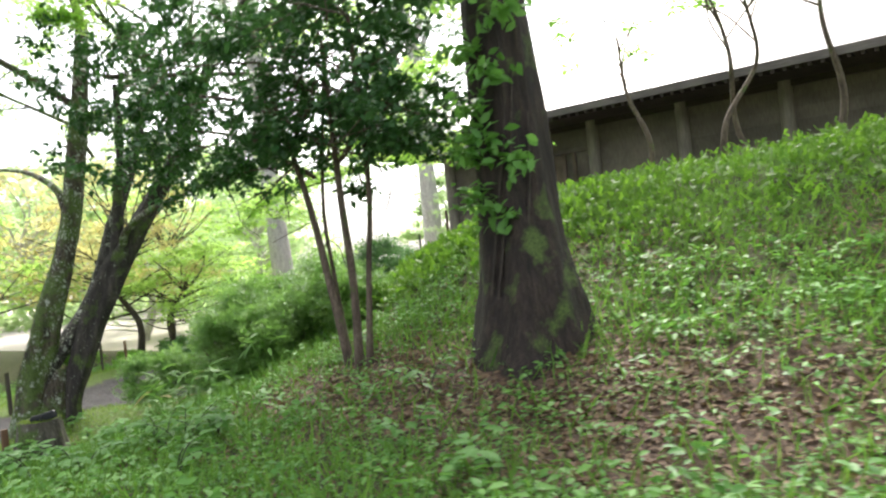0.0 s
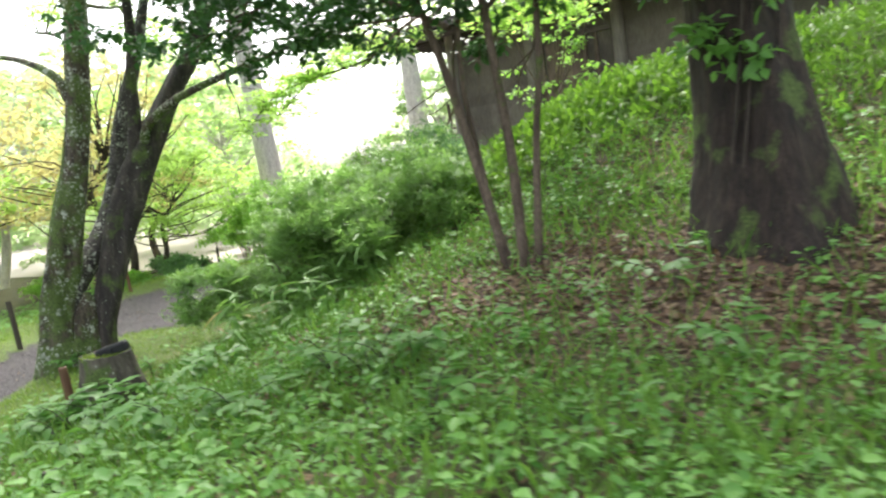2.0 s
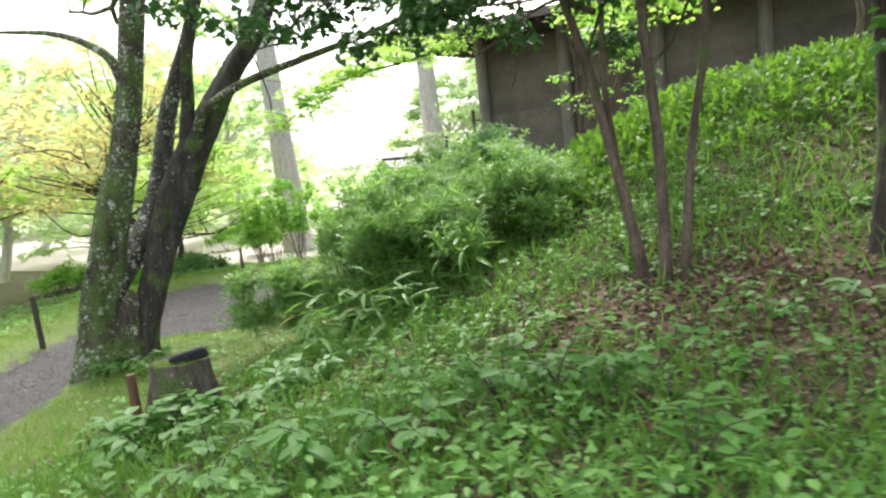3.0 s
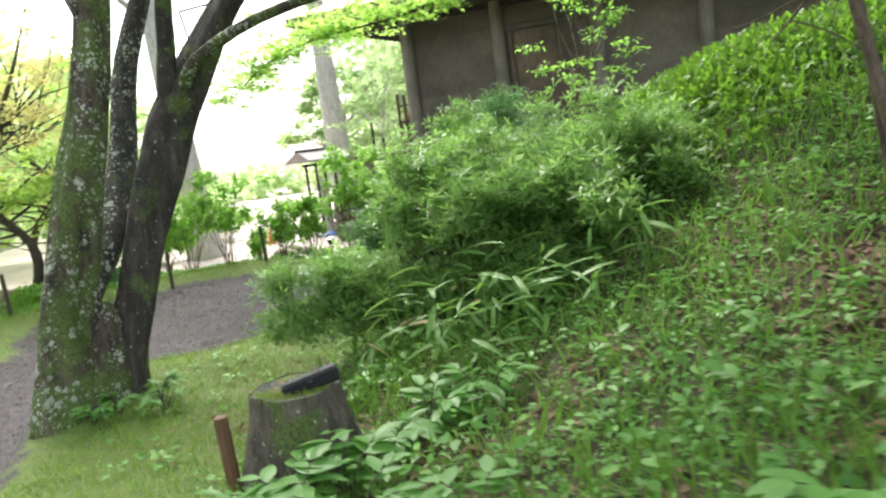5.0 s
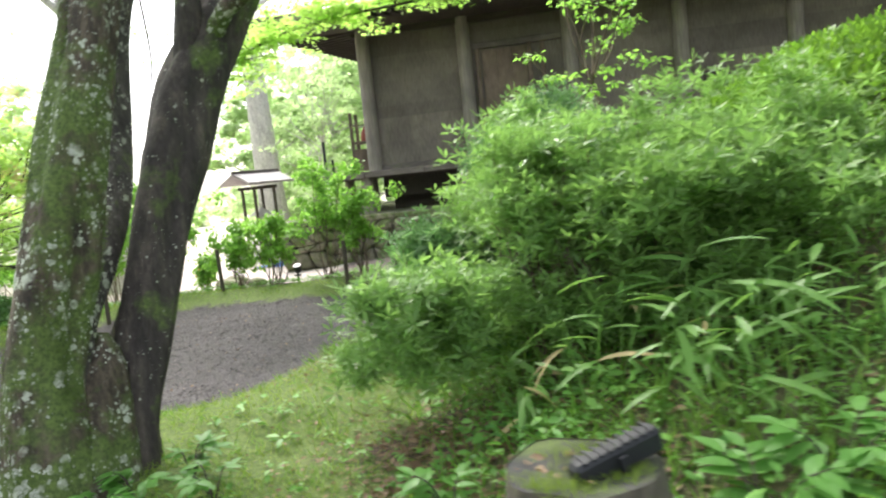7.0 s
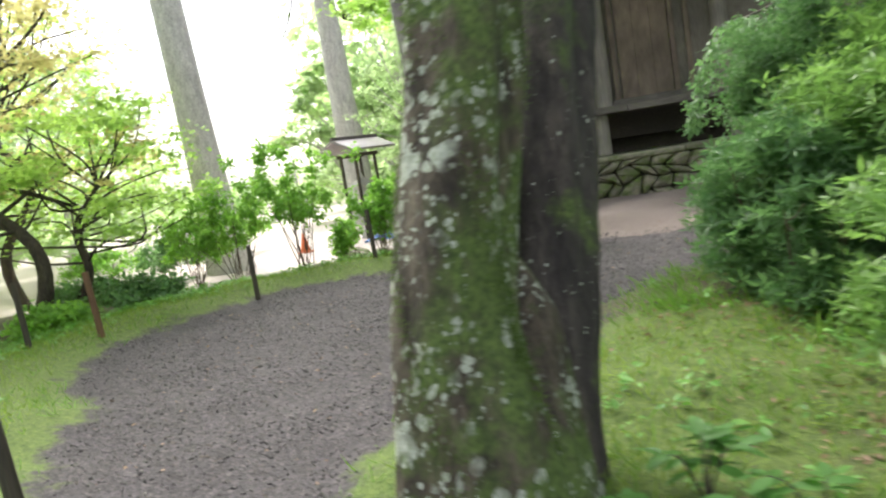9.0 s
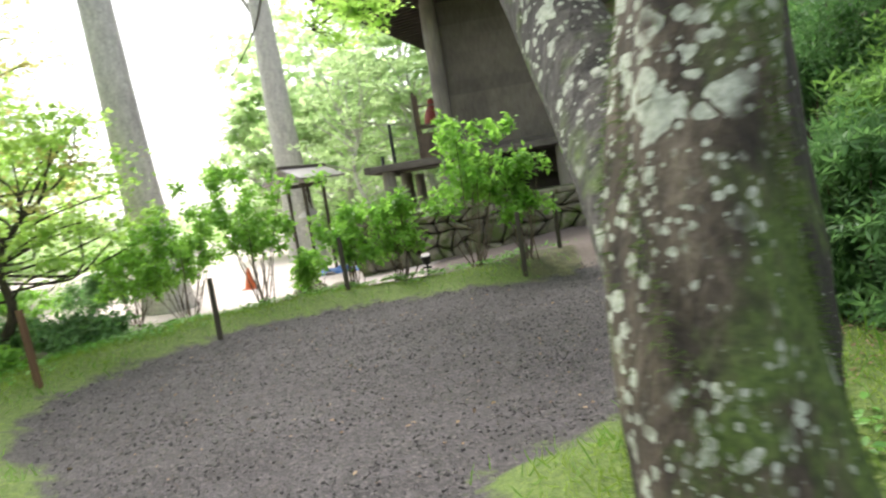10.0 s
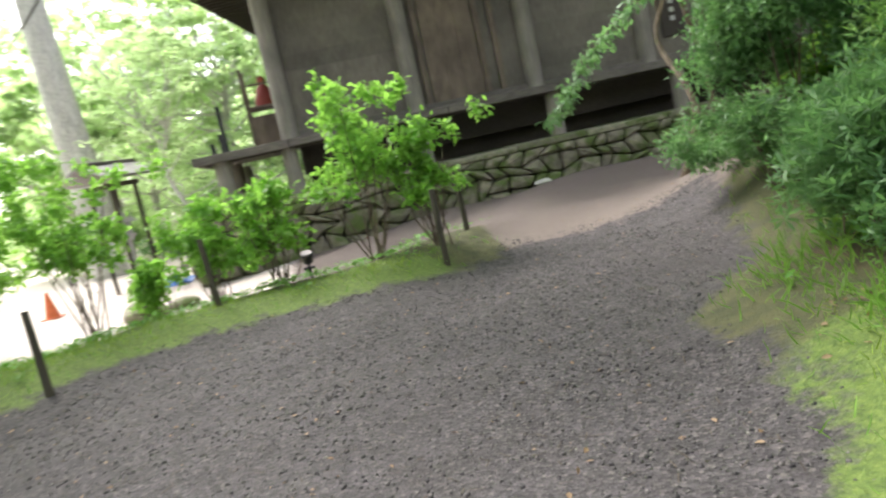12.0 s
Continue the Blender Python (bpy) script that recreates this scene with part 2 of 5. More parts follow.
M_STONE = stone_material("wall_stone", (0.13, 0.12, 0.09), (0.33, 0.3, 0.24), 0.75)
M_CAP = stone_material("cap_stone", (0.15, 0.145, 0.105), (0.31, 0.295, 0.22), 0.75)
M_MORTAR = plain_material("wall_joint", (0.085, 0.078, 0.058), 0.95)
M_POST = wood_material("stake_wood", (0.035, 0.03, 0.022), (0.11, 0.09, 0.06), (9, 9, 0.8))
M_POST_BROWN = wood_material("brown_stake_wood", (0.12, 0.06, 0.03), (0.25, 0.14, 0.07), (9, 9, 0.8))
M_BLACK = plain_material("black_plastic", (0.012, 0.013, 0.016), 0.6)
M_RED = plain_material("red_cloth", (0.26, 0.045, 0.035), 0.7)
M_WHITE = plain_material("pale_stone", (0.55, 0.53, 0.5), 0.8)
M_STUMP = bark_material("mossy_stump", (0.03, 0.026, 0.02), (0.10, 0.085, 0.065), (0.2, 0.175, 0.14), moss=0.5, lichen=0.3)
M_CUT = stone_material("stump_cut", (0.025, 0.024, 0.025), (0.075, 0.07, 0.07), 0.9, 9.0)
M_BLUE = plain_material("blue_sheet", (0.08, 0.2, 0.55), 0.5)
M_ORANGE = plain_material("orange_cone", (0.7, 0.16, 0.06), 0.5)


# ---- building helpers ----
def ss(a, b, x):
    t = np.clip((np.asarray(x, float) - a) / (b - a), 0, 1)
    return t * t * (3 - 2 * t)


def fast_mesh(name, verts, faces, mats):
    """One mesh from arrays; faces all of one size."""
    me = bpy.data.meshes.new(name)
    verts, faces = np.asarray(verts, np.float32), np.asarray(faces, np.int32)
    k = faces.shape[1]
    me.vertices.add(len(verts))
    me.vertices.foreach_set("co", verts.ravel())
    me.loops.add(faces.size)
    me.loops.foreach_set("vertex_index", faces.ravel())
    me.polygons.add(len(faces))
    me.polygons.foreach_set("loop_start", np.arange(0, faces.size, k, dtype=np.int32))
    me.polygons.foreach_set("loop_total", np.full(len(faces), k, np.int32))
    me.update(calc_edges=True)
    me.materials.append(mats)
    return me


def smooth(me):
    me.polygons.foreach_set("use_smooth", np.ones(len(me.polygons), bool))
    return me


def part(name, bm, mat, parent=None, label="", soft=False, at=None):
    """Links a bmesh or a mesh as one object, under a thing or a part."""
    if isinstance(bm, bmesh.types.BMesh):
        me = bpy.data.meshes.new(name)
        bmesh.ops.recalc_face_normals(bm, faces=bm.faces)
        bm.to_mesh(me)
        bm.free()
        me.materials.append(mat)
    else:
        me = bm
    if soft:
        smooth(me)
    ob = new(name, me)
    if at is not None:
        ob.matrix_basis = at
    if parent is not None:
        ob.parent = parent
    if label:
        ob["label"] = label
    return ob


def thing(name, label, category, group="", kind="", at=None):
    ob = new(name)
    ob.empty_display_size = 0.1
    if at is not None:
        ob.matrix_basis = at
    return tagged(ob, label, category, group, kind)


def box(bm, lo, hi, bevel=0.0, m=None):
    g = bmesh.ops.create_cube(bm, size=1)
    vs = g["verts"]
    c = [(a + b) / 2 for a, b in zip(lo, hi)]
    s = [abs(b - a) for a, b in zip(lo, hi)]
    for v in vs:
        v.co = Vector((c[0] + v.co.x * s[0], c[1] + v.co.y * s[1], c[2] + v.co.z * s[2]))
    if bevel:
        es = list({e for v in vs for e in v.link_edges})
        bmesh.ops.bevel(bm, geom=es, offset=bevel, segments=1, affect="EDGES")
    if m is not None:
        bmesh.ops.transform(bm, matrix=m, verts=bm.verts)
    return bm


def boxed(lo, hi, bevel=0.0, m=None):
    return box(bmesh.new(), lo, hi, bevel, m)


def tube(points, radii, sides=10, wobble=0.0, seed=0, flute=0.0):
    """A tapered limb along a line, as verts and quads."""
    rng = np.random.default_rng(seed)
    P = np.asarray(points, float)
    n = len(P)
    T = np.gradient(P, axis=0)
    T /= np.linalg.norm(T, axis=1)[:, None]
    up = np.array([0.31, 0.95, 0.05]) if abs(T[0][2]) > 0.5 else np.array([0.0, 0.0, 1.0])
    vs = []
    a = np.linspace(0, 2 * np.pi, sides, endpoint=False)
    ph = rng.uniform(0, 6.28, 4)
    for i in range(n):
        u = np.cross(up, T[i])
        u /= np.linalg.norm(u)
        w = np.cross(T[i], u)
        r = radii[i] * (1 + wobble * (np.sin(2 * a + ph[0] + i * 0.35) * 0.5 + np.sin(3 * a + ph[1] - i * 0.25) * 0.35 + np.sin(5 * a + ph[2] + i * 0.5) * 0.2 + rng.normal(0, 0.08, sides)))
        r = r * (1 + flute * np.sin(7 * a + ph[3]) * 0.5 + flute * np.sin(4 * a + ph[2]) * 0.5)
        vs.append(P[i] + np.cos(a)[:, None] * r[:, None] * u + np.sin(a)[:, None] * r[:, None] * w)
    fs = []
    for i in range(n - 1):
        for j in range(sides):
            k = (j + 1) % sides
            fs.append((i * sides + j, i * sides + k, (i + 1) * sides + k, (i + 1) * sides + j))
    return np.concatenate(vs), np.array(fs)


def joined(pieces):
    vs, fs, o = [], [], 0
    for v, f in pieces:
        vs.append(v)
        fs.append(f + o)
        o += len(v)
    return np.concatenate(vs), np.concatenate(fs)


def curve_points(pts, n=14):
    """A smooth line through a few points (Catmull-Rom)."""
    P = [Vector(p) for p in pts]
    P = [2 * P[0] - P[1]] + P + [2 * P[-1] - P[-2]]
    out = []
    segs = len(P) - 3
    for s in np.linspace(0, segs - 1e-6, n):
        i, t = int(s), s - int(s)
        a, b, c, d = P[i:i + 4]
        out.append(0.5 * ((2 * b) + (c - a) * t + (2 * a - 5 * b + 4 * c - d) * t * t + (3 * b - a - 3 * c + d) * t ** 3))
    return np.array([tuple(v) for v in out])


LANCE = (np.array([(0, 0, 0), (-0.15, 0.4, 0.05), (0.15, 0.4, 0.05), (0, 0.45, 0.0), (0, 1, -0.12)]), np.array([(0, 3, 1), (0, 2, 3), (1, 3, 4), (3, 2, 4)]))
OVAL = (np.array([(0, 0, 0), (-0.26, 0.38, 0.07), (0.26, 0.38, 0.07), (0, 0.42, 0.0), (-0.2, 0.72, 0.03), (0.2, 0.72, 0.03), (0, 1, -0.1)]),
        np.array([(0, 3, 1), (0, 2, 3), (1, 3, 4), (3, 2, 5), (4, 3, 6), (3, 5, 6)]))
def whorl(leaves=6):
    """A twig end: leaves that spread from one point like a rosette."""
    vs, fs = [], []
    for i in range(leaves):
        a = 2 * math.pi * i / leaves + 0.3 * (i % 2)
        lift = 0.45 if i % 2 else 0.15
        c, d = math.cos(a), math.sin(a)
        for across, along_, up in ((0.0, 0.06, 0.0), (-0.12, 0.55, 0.9), (0.12, 0.55, 0.9), (0.0, 0.55, 0.75), (0.0, 1.0, 1.0)):
            vs.append((c * along_ - d * across, 0.35 + d * along_ + c * across, lift * up * along_ * 1.2 - 0.1 * along_ ** 2))
        o = 5 * i
        fs += [(o, o + 3, o + 1), (o, o + 2, o + 3), (o + 1, o + 3, o + 4), (o + 3, o + 2, o + 4)]
    return np.array(vs), np.array(fs)


WHORL = whorl()
BLADE = (np.array([(-0.035, 0, 0), (0.035, 0, 0), (0.028, 0.55, 0.0), (-0.028, 0.55, 0.0), (0.0, 1.0, -0.22)]), np.array([(0, 1, 2), (0, 2, 3), (3, 2, 4)]))
STAR = (np.array([(0, 0, 0), (-0.5, 0.3, 0.02), (-0.16, 0.42, 0), (-0.42, 0.85, 0), (-0.08, 0.62, 0.02), (0, 1.1, -0.05), (0.08, 0.62, 0.02), (0.42, 0.85, 0), (0.16, 0.42, 0), (0.5, 0.3, 0.02)]),
        np.array([(0, 2, 1), (0, 4, 2), (2, 4, 3), (0, 6, 4), (4, 6, 5), (0, 8, 6), (6, 8, 7), (0, 9, 8)]))
SPRAY = (np.array([(0, 0, 0), (-0.22, 0.25, 0.02), (0.0, 0.3, 0), (0.24, 0.4, -0.02), (0.0, 0.5, 0), (-0.24, 0.6, -0.04), (0, 0.68, -0.03), (0.16, 0.8, -0.08), (0, 1, -0.14)]),
         np.array([(0, 2, 1), (2, 3, 4), (2, 4, 1), (4, 6, 5), (4, 3, 6), (6, 7, 8), (5, 6, 8)]))


def leaf_mesh(name, shape, at, along, normal, size, mat):
    """Many leaves as one mesh: base points, directions, face normals and lengths."""
    tv, tf = shape
    y = along / (np.linalg.norm(along, axis=1)[:, None] + 1e-9)
    x = np.cross(y, normal)
    x /= np.linalg.norm(x, axis=1)[:, None] + 1e-9
    z = np.cross(x, y)
    s = np.asarray(size, float)[:, None, None]
    v = at[:, None, :] + s * (tv[None, :, 0:1] * x[:, None, :] + tv[None, :, 1:2] * y[:, None, :] + tv[None, :, 2:3] * z[:, None, :])
    n = len(at)
    f = tf[None] + (np.arange(n) * len(tv))[:, None, None]
    return fast_mesh(name, v.reshape(-1, 3), f.reshape(-1, 3), mat)


def cloud(rng, centres, radii, per, shell=0.55):
    """Points in lumps: around each centre, within its radii, denser outwards."""
    pts = []
    for c, r, k in zip(centres, radii, per):
        d = rng.normal(size=(k, 3))
        d /= np.linalg.norm(d, axis=1)[:, None]
        q = rng.uniform(shell, 1.05, k)[:, None]
        pts.append(np.asarray(c) + d * q * np.asarray(r))
    return np.concatenate(pts)


def crown_mesh(name, rng, centres, radii, per, shape, size, mat, flat=0.5, shell=0.5, droop=0.2):
    p = cloud(rng, centres, radii, per, shell)
    n = len(p)
    along = rng.normal(size=(n, 3))
    along[:, 2] = along[:, 2] * (1 - flat) - droop
    nor = rng.normal(size=(n, 3)) * (1 - flat) + np.array([0, 0, 1.0])
    return leaf_mesh(name, shape, p, along, nor, rng.uniform(0.65, 1.25, n) * size, mat)


# ---- the ground ----
LINE = np.array([(15, -22.6), (11, -21.8), (8, -21.5), (5, -20.8), (1.9, -19.5), (-0.5, -17.4), (-2.55, -14.5), (-3.0, -12.6), (-2.65, -11.3), (-3.2, -10.0), (-0.55, -8.9), (1.0, -6.7), (3.5, -3.6), (8, -2.6), (14, -2.4)])
WIDE = np.array([0.8, 0.8, 0.8, 0.8, 0.75, 0.7, 0.8, 1.4, 2.1, 2.75, 1.5, 1.2, 1.2, 1.2, 1.2])


def path_depth(x, y):
    """How far inside the gravel path a place lies, in metres (negative: outside)."""
    best = np.full(np.shape(x), -99.0)
    for (ax, ay), (bx, by), wa, wb in zip(LINE[:-1], LINE[1:], WIDE[:-1], WIDE[1:]):
        dx, dy = bx - ax, by - ay
        t = np.clip(((x - ax) * dx + (y - ay) * dy) / (dx * dx + dy * dy), 0, 1)
        d = np.hypot(x - ax - t * dx, y - ay - t * dy)
        best = np.maximum(best, wa + (wb - wa) * t - d)
    return best


def height(x, y):
    x, y = np.asarray(x, float), np.asarray(y, float)
    low = -0.52 + 0.14 * ss(-9.5, -5.5, y) * ss(-9, 0, x) - 0.3 * ss(-7.5, -3, y) * ss(0.5, -4.5, x)
    rise = 0.88 * ss(0.0, 7.3, x) * (1 - ss(-10, -5.5, y))
    east = ss(0.9, 4.4, x)
    ramp_up = 0.5 * (np.sqrt((y + 15.6) ** 2 + 0.5) + (y + 15.6))
    ramp_top = np.minimum(ramp_up, 5.0 + 0.6 * np.tanh((ramp_up - 5.0)))
    hill = east * (0.285 + 0.012 * (np.clip(x, 0, 14) - 5)) * ramp_top * (1 - ss(-8.6, -4.2, y))
    verge = 0.14 * ss(-0.1, 0.5, -path_depth(x, y)) * (1 - ss(0.9, 2.2, -path_depth(x, y)))
    dip = -0.05 * ss(0.0, 0.5, path_depth(x, y))
    bumps = 0.03 * np.sin(x * 2.1 + 1.3 * np.sin(y * 1.7)) * np.cos(y * 2.4 + np.sin(x * 1.1))
    bank = 0.45 * ss(2.8, 5.8, x) * ss(-13.5, -9.6, y) * (1 - ss(-8.4, -4.6, y))
    far = 1 - ss(40, 90, np.hypot(x, y + 8))
    return low + (rise + hill + bank + verge + dip + bumps) * far


def axis(lo, hi, step, reach, grow=1.35):
    mid = list(np.arange(lo, hi + step, step))
    d, a, b = step, [], []
    p, q = lo, mid[-1]
    while q < reach:
        d *= grow
        p, q = p - d, q + d
        a.append(p)
        b.append(q)
    return np.array(a[::-1] + mid + b)


gx, gy = axis(-11, 13, 0.16, 900), axis(-23, 1, 0.16, 900)
GX, GY = np.meshgrid(gx, gy)
GZ = height(GX, GY)
nx, ny = len(gx), len(gy)
ii = np.arange(nx * ny).reshape(ny, nx)
quads = np.stack([ii[:-1, :-1], ii[:-1, 1:], ii[1:, 1:], ii[1:, :-1]], -1).reshape(-1, 4)
ground_me = smooth(fast_mesh("ground", np.stack([GX, GY, GZ], -1).reshape(-1, 3), quads, M_GROUND))


def zone_weights(x, y):
    g = np.clip(0.5 + path_depth(x, y) * 0.95, 0, 1) * (1 - ss(-7.9, -5.8, y))
    out = -path_depth(x, y)
    moss = np.clip(1.3 - out * 0.33, 0, 1) * (1 - ss(2.0, 4.5, x + 0.3 * (y + 16))) * (1 - ss(-7.2, -5.6, y)) * (1 - 0.72 * ss(-2.2, -0.8, x) * ss(-12.4, -11.4, y))
    litter = np.exp(-(((x - 8.6) / 2.6) ** 2 + ((y + 15.1) / 1.3) ** 2)) + 0.55 * np.exp(-(((x - 11.0) / 2.2) ** 2 + ((y + 15.8) / 1.5) ** 2)) + 0.8 * np.exp(-(((x - 6.2) / 1.1) ** 2 + ((y + 15.0) / 0.8) ** 2)) + 0.7 * np.exp(-(((x - 1.3) / 0.9) ** 2 + ((y + 14.0) / 0.6) ** 2)) + 0.5 * np.exp(-(((x - 0.5) / 0.6) ** 2 + ((y + 10.4) / 2.2) ** 2))
    sand = ss(-2.2, -4.2, x) * ss(-6.6, -5.6, y) * 1.1
    earth = np.maximum(ss(-6.3, -5.4, y) * ss(3.0, -1.0, x), ss(-8.6, -7.0, y) * ss(-0.9, -0.2, x) * ss(7.0, 3.0, x))
    return {"gravel": g, "moss": moss, "litter": np.clip(litter, 0, 1), "sand": np.clip(sand, 0, 1), "earth": np.clip(earth, 0, 1)}


for key, val in zone_weights(GX, GY).items():
    att = ground_me.attributes.new(key, "FLOAT", "POINT")
    att.data.foreach_set("value", val.ravel().astype(np.float32))
ground = tagged(new("ground", ground_me), "sloping garden ground with moss, litter and a dark gravel path", "ground", kind="structure")


def on_ground(x, y, dz=0.0):
    return (x, y, float(height(x, y)) + dz)


# ---- the temple hall ----
FY, WX, EX, BY = 0.8, -2.65, 14.0, 6.4
FLOOR = 1.66
hall = thing("temple_hall", "old weathered wooden temple hall raised on a stone terrace", "temple")


def cylinder_mesh(r0, r1, h, sides=18):
    v, f = tube([(0, 0, 0), (0, 0, h * 0.02), (0, 0, h * 0.5), (0, 0, h)], [r0 * 0.97, r0, (r0 + r1) / 2, r1], sides)
    bm = bmesh.new()
    vs = [bm.verts.new(p) for p in v]
    for q in f:
        bm.faces.new([vs[i] for i in q])
    bm.faces.new(vs[:sides])
    bm.faces.new(vs[-sides:])
    return bm


for k, x in enumerate((WX, 0.16, 2.97, 5.8, 8.6, 11.4, 14.0)):
    part("pillar", cylinder_mesh(0.2, 0.19, 3.9), M_PILLAR, hall, soft=False, at=pose(x, FY, FLOOR))
for y in (3.6, 6.4):
    part("pillar", cylinder_mesh(0.2, 0.19, 3.9), M_PILLAR, hall, at=pose(WX, y, FLOOR))
for x in (-4.1, -2.75, 0.0, 3.0, 6.0, 9.0, 12.0):
    part("floor_post", cylinder_mesh(0.17, 0.16, FLOOR - 0.16 - 0.55), M_PILLAR, hall, at=pose(x, 0.0, 0.55))
for y in (3.0, 6.0):
    part("floor_post", cylinder_mesh(0.17, 0.16, FLOOR - 0.16 - 0.55), M_PILLAR, hall, at=pose(-4.1, y, 0.55))

# plank walls, bay by bay, plank by plank
edges = [WX, 0.16, 2.97, 5.8, 8.6, 11.4, 14.0]
for bay, (a, b) in enumerate(zip(edges[:-1], edges[1:])):
    for row in range(11):
        z0 = FLOOR + 0.1 + row * 0.335
        if bay == 1 and row < 9:
            continue
        part("plank", boxed((a + 0.1, FY + 0.06, z0), (b - 0.1, FY + 0.12 + 0.002 * (row % 2), z0 + 0.334), 0.002), M_WALL, hall)
for row in range(11):
    z0 = FLOOR + 0.1 + row * 0.335
    for a, b in ((FY, 3.6), (3.6, BY)):
        part("plank", boxed((WX + 0.05, a + 0.1, z0), (WX + 0.11, b - 0.1, z0 + 0.334), 0.002), M_WALL, hall)
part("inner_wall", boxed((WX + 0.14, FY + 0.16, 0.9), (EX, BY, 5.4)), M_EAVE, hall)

# door in the second bay
door = part("door", boxed((0.27, FY + 0.08, FLOOR + 0.1), (2.86, FY + 0.13, FLOOR + 2.98), 0.01), M_WALL, hall, "brown plank door in a wooden frame")
for i in range(3):
    part("door_panel", boxed((0.62 + i * 0.403, FY + 0.045, FLOOR + 0.12), (1.02 + i * 0.403, FY + 0.078, FLOOR + 2.94), 0.008), M_DOOR, door)
for x in (0.5, 1.9, 2.25):
    part("door_post", boxed((x - 0.06, FY - 0.01, FLOOR + 0.1), (x + 0.06, FY + 0.05, FLOOR + 3.0), 0.012), M_DOOR, door)
part("lintel", boxed((0.35, FY - 0.02, FLOOR + 2.98), (2.78, FY + 0.06, FLOOR + 3.14), 0.012), M_BEAM, door)
part("sill_beam", boxed((WX + 0.15, FY - 0.06, FLOOR), (EX, FY + 0.05, FLOOR + 0.16), 0.015), M_BEAM, hall)
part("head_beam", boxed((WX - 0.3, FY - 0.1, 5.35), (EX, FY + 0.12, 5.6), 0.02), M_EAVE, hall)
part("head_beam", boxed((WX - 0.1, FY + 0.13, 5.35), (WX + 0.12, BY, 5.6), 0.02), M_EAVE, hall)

# veranda: edge boards in uneven lengths, joists and planks
rng = np.random.default_rng(11)
x = -4.5
while x < 12:
    w = rng.uniform(1.6, 3.0)
    part("veranda_edge", boxed((x, -0.3, FLOOR - 0.16 - rng.uniform(0, 0.03)), (min(x + w, 12.5) - 0.008, -0.16, FLOOR - rng.uniform(0.0, 0.015)), 0.012), M_BEAM, hall)
    x += w
for k in range(90):
    x0 = -4.5 + k * 0.2
    part("floor_plank", boxed((x0, -0.158, FLOOR - 0.05), (x0 + 0.195, 0.72, FLOOR - 0.004), 0.005), M_WALL, hall)
for k in range(30):
    y0 = 0.72 + k * 0.19
    part("floor_plank", boxed((-4.5, y0, FLOOR - 0.05), (WX - 0.02, y0 + 0.185, FLOOR - 0.004), 0.005), M_WALL, hall)
part("veranda_edge", boxed((-4.62, -0.3, FLOOR - 0.17), (-4.505, 6.4, FLOOR - 0.005), 0.012), M_BEAM, hall)
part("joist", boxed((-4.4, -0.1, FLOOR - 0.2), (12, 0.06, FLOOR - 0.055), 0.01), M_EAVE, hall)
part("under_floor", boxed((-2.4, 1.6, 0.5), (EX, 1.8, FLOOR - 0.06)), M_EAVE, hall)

# roof: a hipped shell with thickness, and rafters under the eaves
EZ, OX, OY = 5.62, -5.2, -1.7
SKEW = 0.229  # the west eave runs in towards the back


def roof_shell():
    bm = bmesh.new()
    x0, x1, y0, y1 = OX, 18.0, OY, 9.0
    rz, rx0, rx1, ry = 9.2, 1.2, 13.0, 3.2
    prev = None
    for k in range(9):
        t = k / 8
        c = t ** 1.18
        ring = []
        for (ex, ey, tx, ty) in ((x0, y0, rx0, ry), (x1, y0, rx1, ry), (x1, y1, rx1, ry), (x0 + SKEW * (y1 - y0), y1, rx0, ry)):
            ring.append(bm.verts.new((ex + (tx - ex) * t, ey + (ty - ey) * t, EZ + (rz - EZ) * c)))
        if prev:
            for j in range(4):
                bm.faces.new((prev[j], prev[(j + 1) % 4], ring[(j + 1) % 4], ring[j]))
        prev = ring
    bmesh.ops.remove_doubles(bm, verts=bm.verts, dist=0.001)
    bmesh.ops.recalc_face_normals(bm, faces=bm.faces)
    return bm


roof = part("roof", roof_shell(), M_ROOF, hall, "grey hipped roof with deep eaves")
sol = roof.modifiers.new("thickness", "SOLIDIFY")
sol.thickness, sol.offset = 0.16, -1
part("eave_board", boxed((OX, OY - 0.05, EZ - 0.2), (18, OY - 0.002, EZ + 0.02), 0.01), M_BEAM, hall)
part("eave_board", boxed((-0.05, 0.0, -0.2), (-0.002, 10.97, 0.02), 0.01), M_BEAM, hall, at=pose(OX, OY, EZ, 0, 0, -math.degrees(math.atan(SKEW))))
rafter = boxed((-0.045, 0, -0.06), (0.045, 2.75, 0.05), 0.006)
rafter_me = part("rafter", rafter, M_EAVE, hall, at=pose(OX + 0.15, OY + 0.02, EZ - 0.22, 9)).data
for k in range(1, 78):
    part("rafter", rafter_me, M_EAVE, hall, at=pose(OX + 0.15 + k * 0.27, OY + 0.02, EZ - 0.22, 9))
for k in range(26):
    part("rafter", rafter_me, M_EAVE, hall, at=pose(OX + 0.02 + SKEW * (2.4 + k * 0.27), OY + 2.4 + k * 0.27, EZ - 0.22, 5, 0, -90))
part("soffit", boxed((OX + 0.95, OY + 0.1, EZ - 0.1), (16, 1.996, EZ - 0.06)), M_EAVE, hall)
bm = bmesh.new()
lo_ring = [bm.verts.new((px, py, EZ - 0.1)) for px, py in ((OX + 0.1 + SKEW * 3.7, 2.0), (-1.0, 2.0), (-1.0, 8.9), (OX + 0.1 + SKEW * 10.6, 8.9))]
hi_ring = [bm.verts.new((q.co.x, q.co.y, EZ - 0.06)) for q in lo_ring]
bm.faces.new(lo_ring)
bm.faces.new(hi_ring)
